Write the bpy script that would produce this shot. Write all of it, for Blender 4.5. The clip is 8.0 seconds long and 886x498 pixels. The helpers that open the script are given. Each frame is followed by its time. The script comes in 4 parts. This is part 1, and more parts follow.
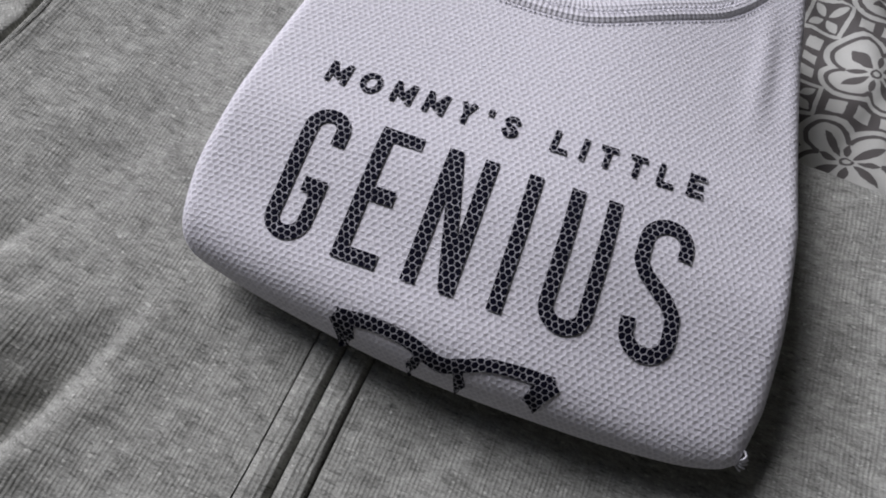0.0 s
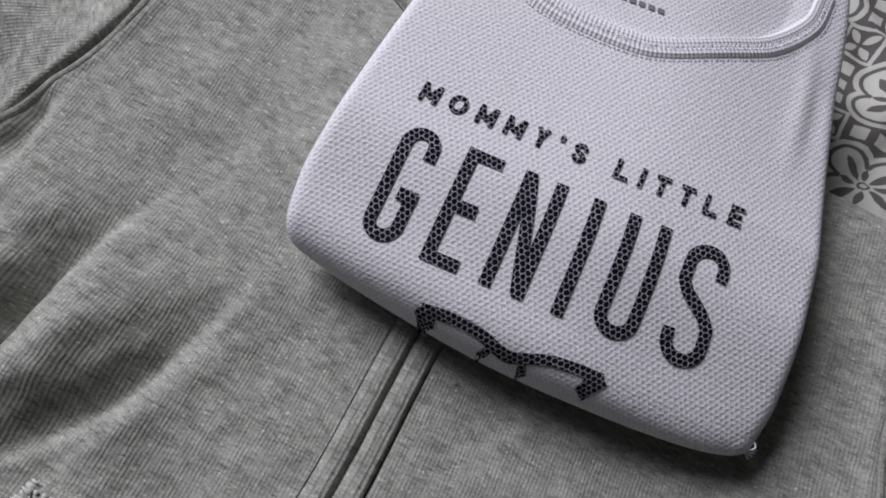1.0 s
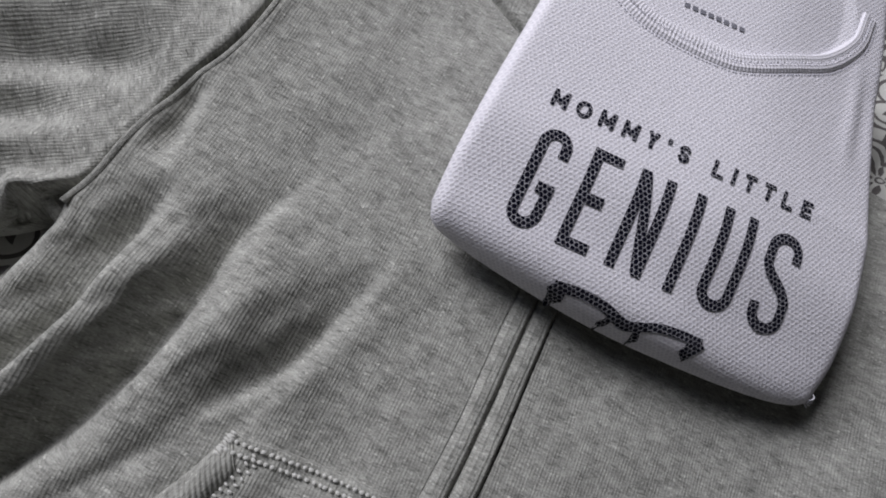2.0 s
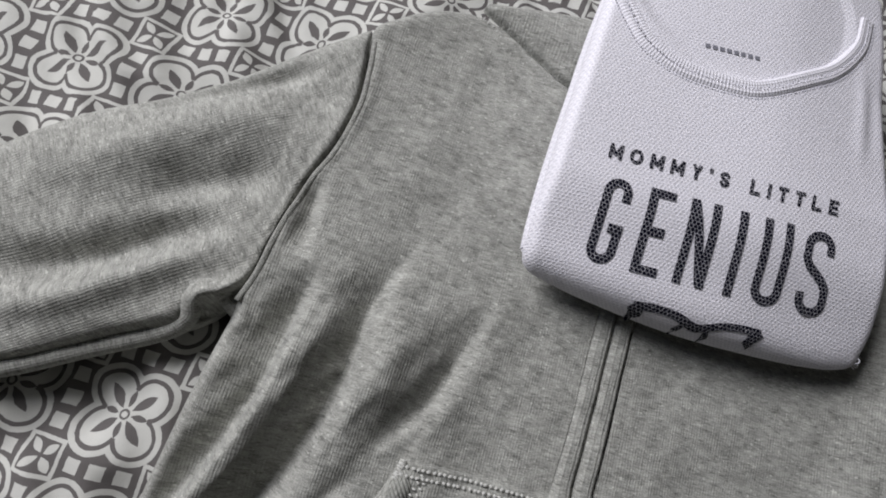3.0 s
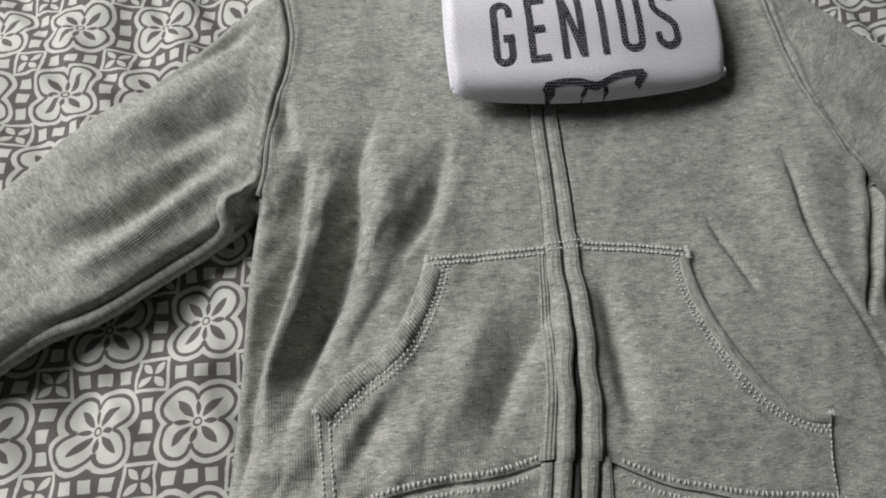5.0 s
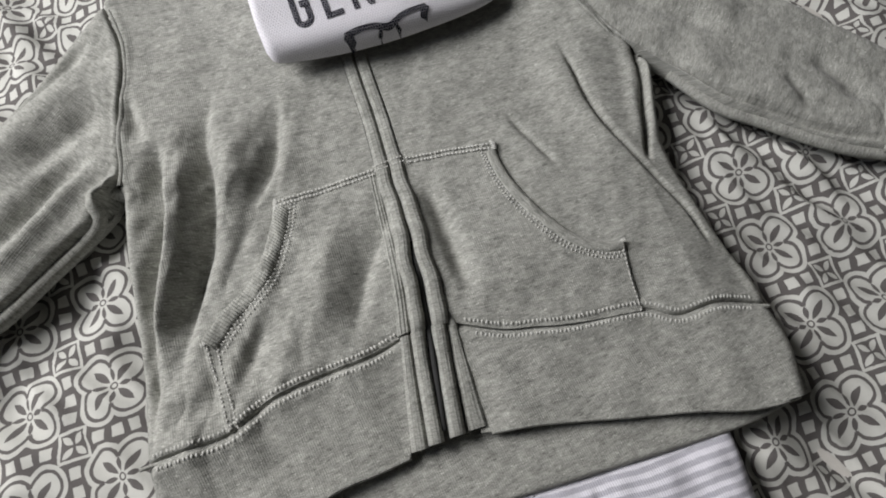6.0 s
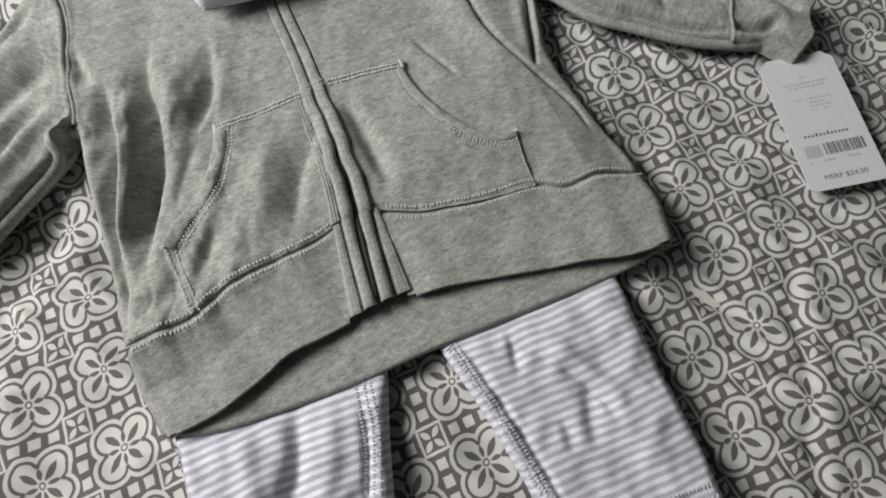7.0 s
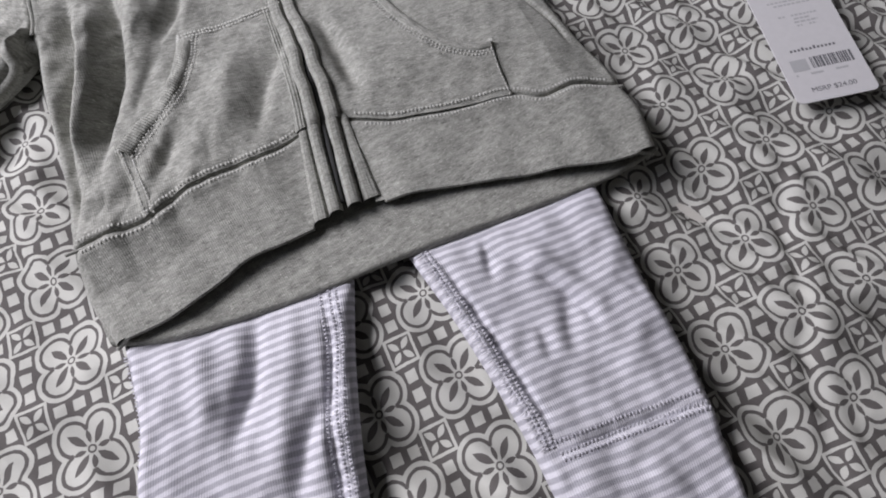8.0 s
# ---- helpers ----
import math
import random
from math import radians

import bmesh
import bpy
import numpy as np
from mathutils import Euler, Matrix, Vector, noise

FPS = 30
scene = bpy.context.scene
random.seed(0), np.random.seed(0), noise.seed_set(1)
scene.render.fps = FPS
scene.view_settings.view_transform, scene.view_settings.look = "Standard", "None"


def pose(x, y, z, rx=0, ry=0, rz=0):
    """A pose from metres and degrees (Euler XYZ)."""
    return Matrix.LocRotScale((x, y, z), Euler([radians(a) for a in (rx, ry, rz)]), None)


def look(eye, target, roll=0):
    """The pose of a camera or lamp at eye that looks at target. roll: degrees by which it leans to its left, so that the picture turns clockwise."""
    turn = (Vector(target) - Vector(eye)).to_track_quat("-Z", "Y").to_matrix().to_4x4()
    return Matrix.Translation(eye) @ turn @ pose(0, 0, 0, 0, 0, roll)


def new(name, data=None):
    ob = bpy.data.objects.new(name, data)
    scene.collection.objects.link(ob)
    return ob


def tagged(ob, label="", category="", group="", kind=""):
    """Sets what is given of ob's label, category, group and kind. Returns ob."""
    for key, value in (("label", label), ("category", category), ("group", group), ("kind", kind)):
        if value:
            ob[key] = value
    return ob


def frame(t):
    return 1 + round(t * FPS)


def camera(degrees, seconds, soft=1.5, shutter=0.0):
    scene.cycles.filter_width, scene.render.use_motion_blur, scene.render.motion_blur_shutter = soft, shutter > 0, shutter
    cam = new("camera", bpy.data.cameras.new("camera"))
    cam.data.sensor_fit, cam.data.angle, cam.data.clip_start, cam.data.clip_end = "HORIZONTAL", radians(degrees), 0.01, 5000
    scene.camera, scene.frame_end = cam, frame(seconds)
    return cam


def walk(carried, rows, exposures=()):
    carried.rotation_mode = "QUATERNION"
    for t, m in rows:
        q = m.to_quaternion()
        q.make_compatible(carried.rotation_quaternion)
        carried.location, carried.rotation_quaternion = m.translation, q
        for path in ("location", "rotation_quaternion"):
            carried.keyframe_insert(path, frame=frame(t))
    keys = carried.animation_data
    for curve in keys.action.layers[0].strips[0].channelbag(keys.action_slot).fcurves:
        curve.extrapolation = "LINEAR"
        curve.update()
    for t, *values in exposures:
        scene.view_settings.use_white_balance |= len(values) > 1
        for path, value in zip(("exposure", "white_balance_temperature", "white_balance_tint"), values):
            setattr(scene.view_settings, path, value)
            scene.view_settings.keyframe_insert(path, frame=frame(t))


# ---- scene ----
cam = camera(75.0, 8.0, 1.9)
PATH = [
    (0, (0.03, 0.124, 0.132), (-0.144, 0.888, -1.707), 10.5),
    (0.5, (0.023, 0.126, 0.14), (-0.117, 0.827, -1.727), 12.8),
    (1, (0.011, 0.12, 0.151), (-0.084, 0.758, -1.742), 18.3),
    (1.5, (-0.002, 0.115, 0.163), (-0.028, 0.68, -1.755), 24.2),
    (2, (-0.031, 0.097, 0.166), (0.062, 0.711, -1.736), 35.2),
    (2.2, (-0.037, 0.096, 0.174), (0.03, 0.648, -1.747), 32.0),
    (3.3, (-0.071, 0.1, 0.209), (0.012, 0.604, -1.725), 22.1),
    (3.5, (-0.073, 0.095, 0.212), (0.023, 0.623, -1.715), 18.4),
    (4, (-0.072, 0.067, 0.212), (0.049, 0.615, -1.708), 11.6),
    (4.2, (-0.075, 0.053, 0.212), (0.032, 0.632, -1.7), 8.7),
    (5.3, (-0.046, -0.009, 0.237), (0.09, 0.662, -1.643), 3.4),
    (5.5, (-0.039, -0.021, 0.243), (0.108, 0.647, -1.637), 1.6),
    (6, (-0.014, -0.046, 0.256), (0.211, 0.566, -1.634), 0.2),
    (6.5, (-0.003, -0.074, 0.275), (0.268, 0.484, -1.627), 0.2),
    (7, (-0.015, -0.111, 0.282), (0.29, 0.441, -1.616), 2.8),
    (7.5, (-0.022, -0.136, 0.27), (0.316, 0.466, -1.607), 2.8),
    (8, (-0.024, -0.16, 0.25), (0.32, 0.464, -1.619), 2.5),
]
EXPOSURES = [
    (0.0, -0.12, 6360, 17), (1.5, -0.19, 6360, 17), (2.2, -0.20, 6380, 16), (3.5, 0.0, 6540, 13), (4.2, 0.02, 6600, 11),
    (5.5, 0.11, 6700, 11), (6.0, 0.27, 6690, 12), (6.5, 0.33, 6680, 13), (7.0, 0.34, 6750, 13), (7.5, 0.36, 6630, 15), (8.0, 0.34, 6420, 18),
]
walk(cam, [(t, look(eye, target, roll)) for t, eye, target, roll in PATH], EXPOSURES)

# ---- world and light ----
world = bpy.data.worlds.new("daylight")
scene.world = world
world.use_nodes = True
sky = world.node_tree.nodes.new("ShaderNodeTexSky")
sky.sky_type, sky.sun_disc = "NISHITA", False
sky.sun_elevation, sky.sun_rotation = radians(35), radians(-40)
backing = world.node_tree.nodes["Background"]
backing.inputs[1].default_value = 0.12
world.node_tree.links.new(sky.outputs[0], backing.inputs[0])
# Unseen window, assumed; set near so its light falls off across the bed.
WINDOW_AT = Vector((-0.83, 0.65, 0.79))
lamp_data = bpy.data.lights.new("window_light", "AREA")
lamp_data.shape, lamp_data.size, lamp_data.size_y = "RECTANGLE", 0.56, 0.56
lamp_data.energy, lamp_data.color = 19.2, (0.97, 0.985, 1.0)
window_light = new("window_light", lamp_data)
window_light.matrix_world = look(WINDOW_AT, (0, 0.18, 0.10))


# ---- materials ----
class Sock:
    """A value in a node tree, with arithmetic."""

    def __init__(self, tree, out):
        self.tree, self.out = tree, out

    def op(self, kind, *others):
        n = self.tree.nodes.new("ShaderNodeMath")
        n.operation = kind
        for k, v in enumerate((self, *others)):
            if isinstance(v, Sock):
                self.tree.links.new(v.out, n.inputs[k])
            else:
                n.inputs[k].default_value = v
        return Sock(self.tree, n.outputs[0])

    def __add__(self, o): return self.op("ADD", o)
    def __sub__(self, o): return self.op("SUBTRACT", o)
    def __mul__(self, o): return self.op("MULTIPLY", o)
    def __truediv__(self, o): return self.op("DIVIDE", o)
    def __neg__(self): return self.op("MULTIPLY", -1.0)
    def less(self, o): return self.op("LESS_THAN", o)
    def more(self, o): return self.op("GREATER_THAN", o)
    def least(self, o): return self.op("MINIMUM", o)
    def most(self, o): return self.op("MAXIMUM", o)
    def size(self): return self.op("ABSOLUTE")
    def fract(self): return self.op("FRACT")
    def square(self): return self * self
    def root(self): return self.op("SQRT")
    def sine(self): return self.op("SINE")


def material(name, rough=0.9):
    m = bpy.data.materials.new(name)
    m.use_nodes = True
    shader = m.node_tree.nodes["Principled BSDF"]
    shader.inputs["Roughness"].default_value = rough
    shader.inputs["Specular IOR Level"].default_value = 0.25
    return m, m.node_tree, shader


def coords(tree, which="UV"):
    """The x, y and z of the UV map or of the object's own space, and the vector itself."""
    tc = tree.nodes.new("ShaderNodeTexCoord")
    sep = tree.nodes.new("ShaderNodeSeparateXYZ")
    tree.links.new(tc.outputs[which], sep.inputs[0])
    return [Sock(tree, sep.outputs[k]) for k in range(3)], tc.outputs[which]


def grain(tree, vector, scale, detail=3.0, rough=0.6):
    """Noise of that many cells a metre along each axis, from 0 to 1."""
    mapping = tree.nodes.new("ShaderNodeMapping")
    mapping.inputs["Scale"].default_value = scale
    tree.links.new(vector, mapping.inputs["Vector"])
    n = tree.nodes.new("ShaderNodeTexNoise")
    n.inputs["Scale"].default_value, n.inputs["Detail"].default_value, n.inputs["Roughness"].default_value = 1.0, detail, rough
    tree.links.new(mapping.outputs[0], n.inputs["Vector"])
    return Sock(tree, n.outputs[0])


def blend(tree, factor, low, high):
    n = tree.nodes.new("ShaderNodeMix")
    n.data_type = "RGBA"
    tree.links.new(factor.out, n.inputs[0])
    for k, v in ((6, low), (7, high)):
        if isinstance(v, tuple):
            n.inputs[k].default_value = (*v, 1)
        else:
            tree.links.new(v, n.inputs[k])
    return n.outputs[2]


def bump(tree, shader, height, metres, strength=1.0):
    n = tree.nodes.new("ShaderNodeBump")
    n.inputs["Distance"].default_value, n.inputs["Strength"].default_value = metres, strength
    tree.links.new(height.out, n.inputs["Height"])
    tree.links.new(n.outputs[0], shader.inputs["Normal"])


def steps(value, low, high):
    """0 below low, 1 above high, a ramp between."""
    n = value.tree.nodes.new("ShaderNodeMapRange")
    n.inputs["From Min"].default_value, n.inputs["From Max"].default_value = low, high
    value.tree.links.new(value.out, n.inputs["Value"])
    return Sock(value.tree, n.outputs[0])


def heather(name, light=1.0, rib=1050.0, rib_depth=0.00021):
    """Grey marl knit: pale and dark streaks across the wales, fine vertical ribs, a little fluff."""
    m, tree, shader = material(name, 0.95)
    (u, v, _), vec = coords(tree)
    streak = grain(tree, vec, (330, 1350, 1), 5.0, 0.75)
    dark_fleck = steps(grain(tree, vec, (380, 1500, 7), 3.0, 0.6), 0.55, 0.70)
    wide = grain(tree, vec, (60, 130, 1), 3.0, 0.6)
    fleck = grain(tree, vec, (1500, 2300, 1), 2.0, 0.7)
    speck = steps(grain(tree, vec, (700, 1200, 11), 1.0, 0.5), 0.67, 0.73)
    pale_fleck = steps(grain(tree, vec, (420, 900, 3), 2.0, 0.5), 0.66, 0.74)
    blotch = grain(tree, vec, (190, 420, 9), 2.0, 0.5)
    amount = steps(streak * 0.40 + wide * 0.15 + blotch * 0.22 + fleck * 0.24 + pale_fleck * 0.26 - dark_fleck * 0.10 + speck * 0.16, 0.37, 0.65)
    dark = tuple(light * c for c in (0.120, 0.121, 0.109))
    pale = tuple(light * c for c in (0.512, 0.514, 0.470))
    tree.links.new(blend(tree, amount, dark, pale), shader.inputs["Base Color"])
    broken = steps(grain(tree, vec, (500, 160, 5), 2.0, 0.6), 0.25, 0.7)
    wales = ((u * (rib * 6.2832) + wide * 5.0 + fleck * 1.2).sine() * 0.5 + 0.5) * broken
    bump(tree, shader, wales * 0.55 + fleck * 0.75 + streak * 0.45, rib_depth, 1.0)
    shader.inputs["Sheen Weight"].default_value = 0.12
    return m


def hex_cells(tree, x, y, pitch):
    """How far a place lies from the nearest centre of a honeycomb: 0 in the middle, 0.5 on the border."""
    a, b = x / pitch, y / (pitch * 1.7320508)

    def near(sa, sb):
        p = ((a + sa).fract() - 0.5).size()
        q = ((b + sb).fract() - 0.5).size() * 1.7320508
        return p.most(p * 0.5 + q * 0.8660254)
    return near(0.0, 0.0).least(near(0.5, 0.5))


def honeycomb_cotton(name, ink=False):
    """White jersey with a honeycomb relief; ink: the same printed black, its thread borders left pale."""
    m, tree, shader = material(name, 0.9)
    (x, y, z), vec = coords(tree, "Object")
    (a, b, _), _ = coords(tree)
    wob = grain(tree, vec, (700, 700, 700), 2.0)
    wide = grain(tree, vec, (40, 40, 40), 2.0)
    skew = wide * 0.0012
    far = hex_cells(tree, a + skew + wob * 0.00062, b + skew + wob * 0.00062, 0.00138)
    if ink:
        thread = steps(far + wob * 0.10, 0.478, 0.538)
        tone = blend(tree, thread, (0.005, 0.005, 0.013), (0.74, 0.73, 0.78))
        shader.inputs["Specular IOR Level"].default_value = 0.08
        bump(tree, shader, thread, 0.0002, 0.7)
    else:
        fibre = grain(tree, vec, (900, 3800, 900), 3.0)
        # Colour darkens the cell hollows: thinner cloth, plus shade put in for depth.
        tone = blend(tree, steps(fibre * 0.65 + steps(far, 0.25, 0.5) * 0.35, 0.15, 0.80), (0.59, 0.575, 0.625), (0.90, 0.885, 0.92))
        bump(tree, shader, steps(far, 0.15, 0.5) * 0.55 + fibre * 0.95 + wob * 0.6, 0.00020, 1.0)
    tree.links.new(tone, shader.inputs["Base Color"])
    return m


def plain_cotton(name, low, high, scale=900, relief=0.00015):
    m, tree, shader = material(name, 0.92)
    _, vec = coords(tree, "Object")
    g = grain(tree, vec, (scale, scale, scale), 3.0)
    tree.links.new(blend(tree, g, low, high), shader.inputs["Base Color"])
    bump(tree, shader, g, relief, 0.8)
    return m


def ribbed_white(name):
    m, tree, shader = material(name, 0.92)
    (u, v, _), vec = coords(tree)
    g = grain(tree, vec, (1500, 1500, 1), 3.0)
    tree.links.new(blend(tree, g, (0.68, 0.665, 0.715), (0.84, 0.825, 0.86)), shader.inputs["Base Color"])
    bump(tree, shader, (u * (800 * 6.2832)).sine() * 0.4 + (v * (560 * 6.2832)).sine() * 0.3 + g * 0.8, 0.00018, 1.0)
    return m


def striped_jersey(name):
    """White jersey with soft grey-lilac stripes across the leg."""
    m, tree, shader = material(name, 0.92)
    (u, v, _), vec = coords(tree)
    wander = grain(tree, vec, (14, 10, 1), 2.0)
    ragged = grain(tree, vec, (900, 1500, 1), 3.0, 0.7)
    mottled = grain(tree, vec, (260, 500, 1), 3.0, 0.6)
    wave = ((v + wander * 0.008) * (6.2832 / 0.0042)).sine()
    band = steps(wave * 0.5 + 0.5 + (ragged - 0.5) * 0.6 + (mottled - 0.5) * 0.35, 0.28, 0.74)
    grey = blend(tree, mottled, (0.33, 0.325, 0.37), (0.49, 0.485, 0.53))
    pale = blend(tree, mottled, (0.60, 0.59, 0.64), (0.76, 0.75, 0.80))
    tone = blend(tree, band, grey, pale)
    tree.links.new(tone, shader.inputs["Base Color"])
    bump(tree, shader, ragged + (u * (1000 * 6.2832)).sine() * 0.3, 0.0002, 0.8)
    return m


def quatrefoil_print(name):
    """The printed sheet, in tile units: a four-lobed flower in each cell, a small crossed box on each corner, three squares on each side."""
    m, tree, shader = material(name, 0.85)
    (u, v, _), vec = coords(tree)
    _, place = coords(tree, "Object")
    blur = grain(tree, place, (420, 420, 420), 2.0)
    u, v = u + (blur - 0.5) * 0.016, v + (blur - 0.5) * 0.016
    fu, fv = (u + 0.5).fract() - 0.5, (v + 0.5).fract() - 0.5
    px, py = fu.size(), fv.size()
    mid = (px.square() + py.square()).root()
    lobe = ((px - 0.165).square() + (py - 0.165).square()).root()
    edge = (lobe - 0.238).least(mid - 0.295)
    band = edge.less(0.0) * edge.more(-0.050)
    heart = edge.less(-0.088)
    s, w = (px + py) * 0.70711, ((px - py) * 0.70711).size()
    petal = w.less(((s - 0.185) / 0.125).square() * -0.043 + 0.043)
    a, b = px.most(py), px.least(py)
    small = b.less(((a - 0.135) / 0.075).square() * -0.028 + 0.028)
    ring = mid.less(0.046) * mid.more(0.026)
    flower = heart * (petal.most(small).most(ring) * -1.0 + 1.0)
    bx, by = px * -1.0 + 0.5, py * -1.0 + 0.5
    far = bx.most(by)
    box = far.less(0.172) * far.more(0.138)
    bs, bw = (bx + by) * 0.70711, ((bx - by) * 0.70711).size()
    leaf = bw.less(((bs - 0.095) / 0.075).square() * -0.036 + 0.036) * far.less(0.13)
    lo, hi = bx.least(by), bx.most(by)
    square = lo.less(0.062) * (hi - 0.5).size().less(0.064).most((hi - 0.295).size().less(0.062))
    light = band.most(flower).most(box).most(leaf).most(square)
    weave = grain(tree, place, (2600, 2600, 2600), 2.0)
    patchy = grain(tree, place, (24, 24, 24), 3.0)
    mixed = weave * 0.5 + patchy * 0.5
    grey = blend(tree, mixed, (0.085, 0.078, 0.075), (0.160, 0.148, 0.143))
    white = blend(tree, mixed, (0.43, 0.43, 0.40), (0.66, 0.66, 0.615))
    n = tree.nodes.new("ShaderNodeMix")
    n.data_type = "RGBA"
    tree.links.new(light.out, n.inputs[0])
    tree.links.new(grey, n.inputs[6])
    tree.links.new(white, n.inputs[7])
    tree.links.new(n.outputs[2], shader.inputs["Base Color"])
    bump(tree, shader, weave * 0.3 + grain(tree, place, (160, 160, 160), 3.0), 0.0006, 0.5)
    return m


GREY = heather("grey_marl_jersey")
GREY_RIB = heather("grey_marl_rib", 0.98, 760.0, 0.0003)
THREAD = plain_cotton("pale_grey_thread", (0.40, 0.40, 0.37), (0.72, 0.72, 0.68), 1400)
GAP_SHADE = plain_cotton("gap_shade_black", (0.02, 0.02, 0.02), (0.05, 0.05, 0.05), 2000)
WHITE = honeycomb_cotton("white_honeycomb_cotton")
INK = honeycomb_cotton("black_print", True)
RIB_WHITE = ribbed_white("white_rib")
WHITE_THREAD = plain_cotton("white_thread", (0.62, 0.61, 0.66), (0.82, 0.81, 0.85), 2500)
GREY_PRINT = plain_cotton("soft_grey_print", (0.16, 0.16, 0.19), (0.24, 0.24, 0.27), 2500)
STRIPES = striped_jersey("lilac_grey_striped_jersey")
LILAC_THREAD = plain_cotton("lilac_grey_thread", (0.32, 0.32, 0.36), (0.70, 0.69, 0.74), 1100)
PRINTED = quatrefoil_print("grey_quatrefoil_cotton")
CARD = plain_cotton("white_card", (0.54, 0.53, 0.54), (0.61, 0.60, 0.61), 300, 0.00004)
CARD_INK = plain_cotton("grey_card_ink", (0.10, 0.10, 0.11), (0.17, 0.17, 0.18), 2000, 0.00001)
PALE_INK = plain_cotton("pale_card_ink", (0.36, 0.36, 0.37), (0.46, 0.46, 0.47), 2000, 0.00001)
CORD = plain_cotton("plum_cord", (0.10, 0.05, 0.055), (0.17, 0.09, 0.09), 2500)
# Unseen walls and ceiling, kept dark to hold down bounced fill light.
PLASTER = plain_cotton("grey_plaster", (0.28, 0.28, 0.27), (0.34, 0.34, 0.33), 30, 0.001)
BOARDS = plain_cotton("brown_floor", (0.16, 0.10, 0.06), (0.26, 0.17, 0.10), 12, 0.001)
TICKING = plain_cotton("cream_ticking", (0.50, 0.48, 0.44), (0.62, 0.60, 0.56), 200, 0.0005)


# ---- shapes ----
def curve(points, n=None, ts=None):
    """Points along a smooth line through the given ones, evenly by length, or at the shares ts of it."""
    p = np.array(points, float)
    q = np.vstack([2 * p[0] - p[1], p, 2 * p[-1] - p[-2]])
    out = []
    for k in range(1, len(q) - 2):
        t = np.linspace(0, 1, 24, endpoint=False)[:, None]
        a, b, c, d = q[k - 1], q[k], q[k + 1], q[k + 2]
        out.append(0.5 * (2 * b + (c - a) * t + (2 * a - 5 * b + 4 * c - d) * t**2 + (3 * b - a - 3 * c + d) * t**3))
    out = np.vstack([*out, p[-1:]])
    run = np.r_[0, np.cumsum(np.linalg.norm(np.diff(out, axis=0), axis=1))]
    ts = np.linspace(0, 1, n) if ts is None else ts
    return np.stack([np.interp(np.asarray(ts) * run[-1], run, out[:, k]) for k in range(out.shape[1])], 1)


def joined(*lines):
    """Smooth lines that meet at corners, as one line of points."""
    return np.vstack([curve(l, 40)[(k > 0):] for k, l in enumerate(lines)])


def crowded(n, edge=1.0):
    """n shares from 0 to 1, closer to each other at both ends."""
    t = np.linspace(0, 1, n)
    return t * (1 - edge) + edge * 0.5 * (1 - np.cos(np.pi * t))


def coons(bottom, top, left, right, nu, nv):
    """A sheet of points between four lines that meet at their ends: arrays of nv x nu x 2, and the shares u, v."""
    us, vs = crowded(nu), crowded(nv)
    B, T, L, R = curve(bottom, ts=us), curve(top, ts=us), curve(left, ts=vs), curve(right, ts=vs)
    u, v = us[None, :, None], vs[:, None, None]
    P = (1 - v) * B[None] + v * T[None] + (1 - u) * L[:, None] + u * R[:, None]
    P -= (1 - u) * (1 - v) * B[0] + u * (1 - v) * B[-1] + (1 - u) * v * T[0] + u * v * T[-1]
    return P, np.broadcast_to(us[None, :], P.shape[:2]), np.broadcast_to(vs[:, None], P.shape[:2])


def mesh(name, verts, faces, mat, uvs=None, smooth=True):
    me = bpy.data.meshes.new(name)
    me.from_pydata([tuple(v) for v in verts], [], [tuple(f) for f in faces])
    if uvs is not None:
        layer = me.uv_layers.new(name="UVMap")
        loops = np.zeros(len(me.loops), dtype=np.int32)
        me.loops.foreach_get("vertex_index", loops)
        layer.data.foreach_set("uv", np.asarray(uvs, float)[loops].ravel())
    me.polygons.foreach_set("use_smooth", [smooth] * len(me.polygons))
    me.materials.append(mat)
    return me


def part(name, me, parent=None, label=""):
    ob = new(name, me)
    ob.parent = parent
    return tagged(ob, label)


def grid_faces(nv, nu):
    k = np.arange(nv * nu).reshape(nv, nu)
    return np.stack([k[:-1, :-1], k[:-1, 1:], k[1:, 1:], k[1:, :-1]], -1).reshape(-1, 4)


def roll_off(d, width):
    """Round shoulder: 0 at the edge, 1 from that width on."""
    t = np.clip(d / width, 0, 1)
    return np.sqrt(np.clip(1 - (1 - t) ** 2, 0, 1))


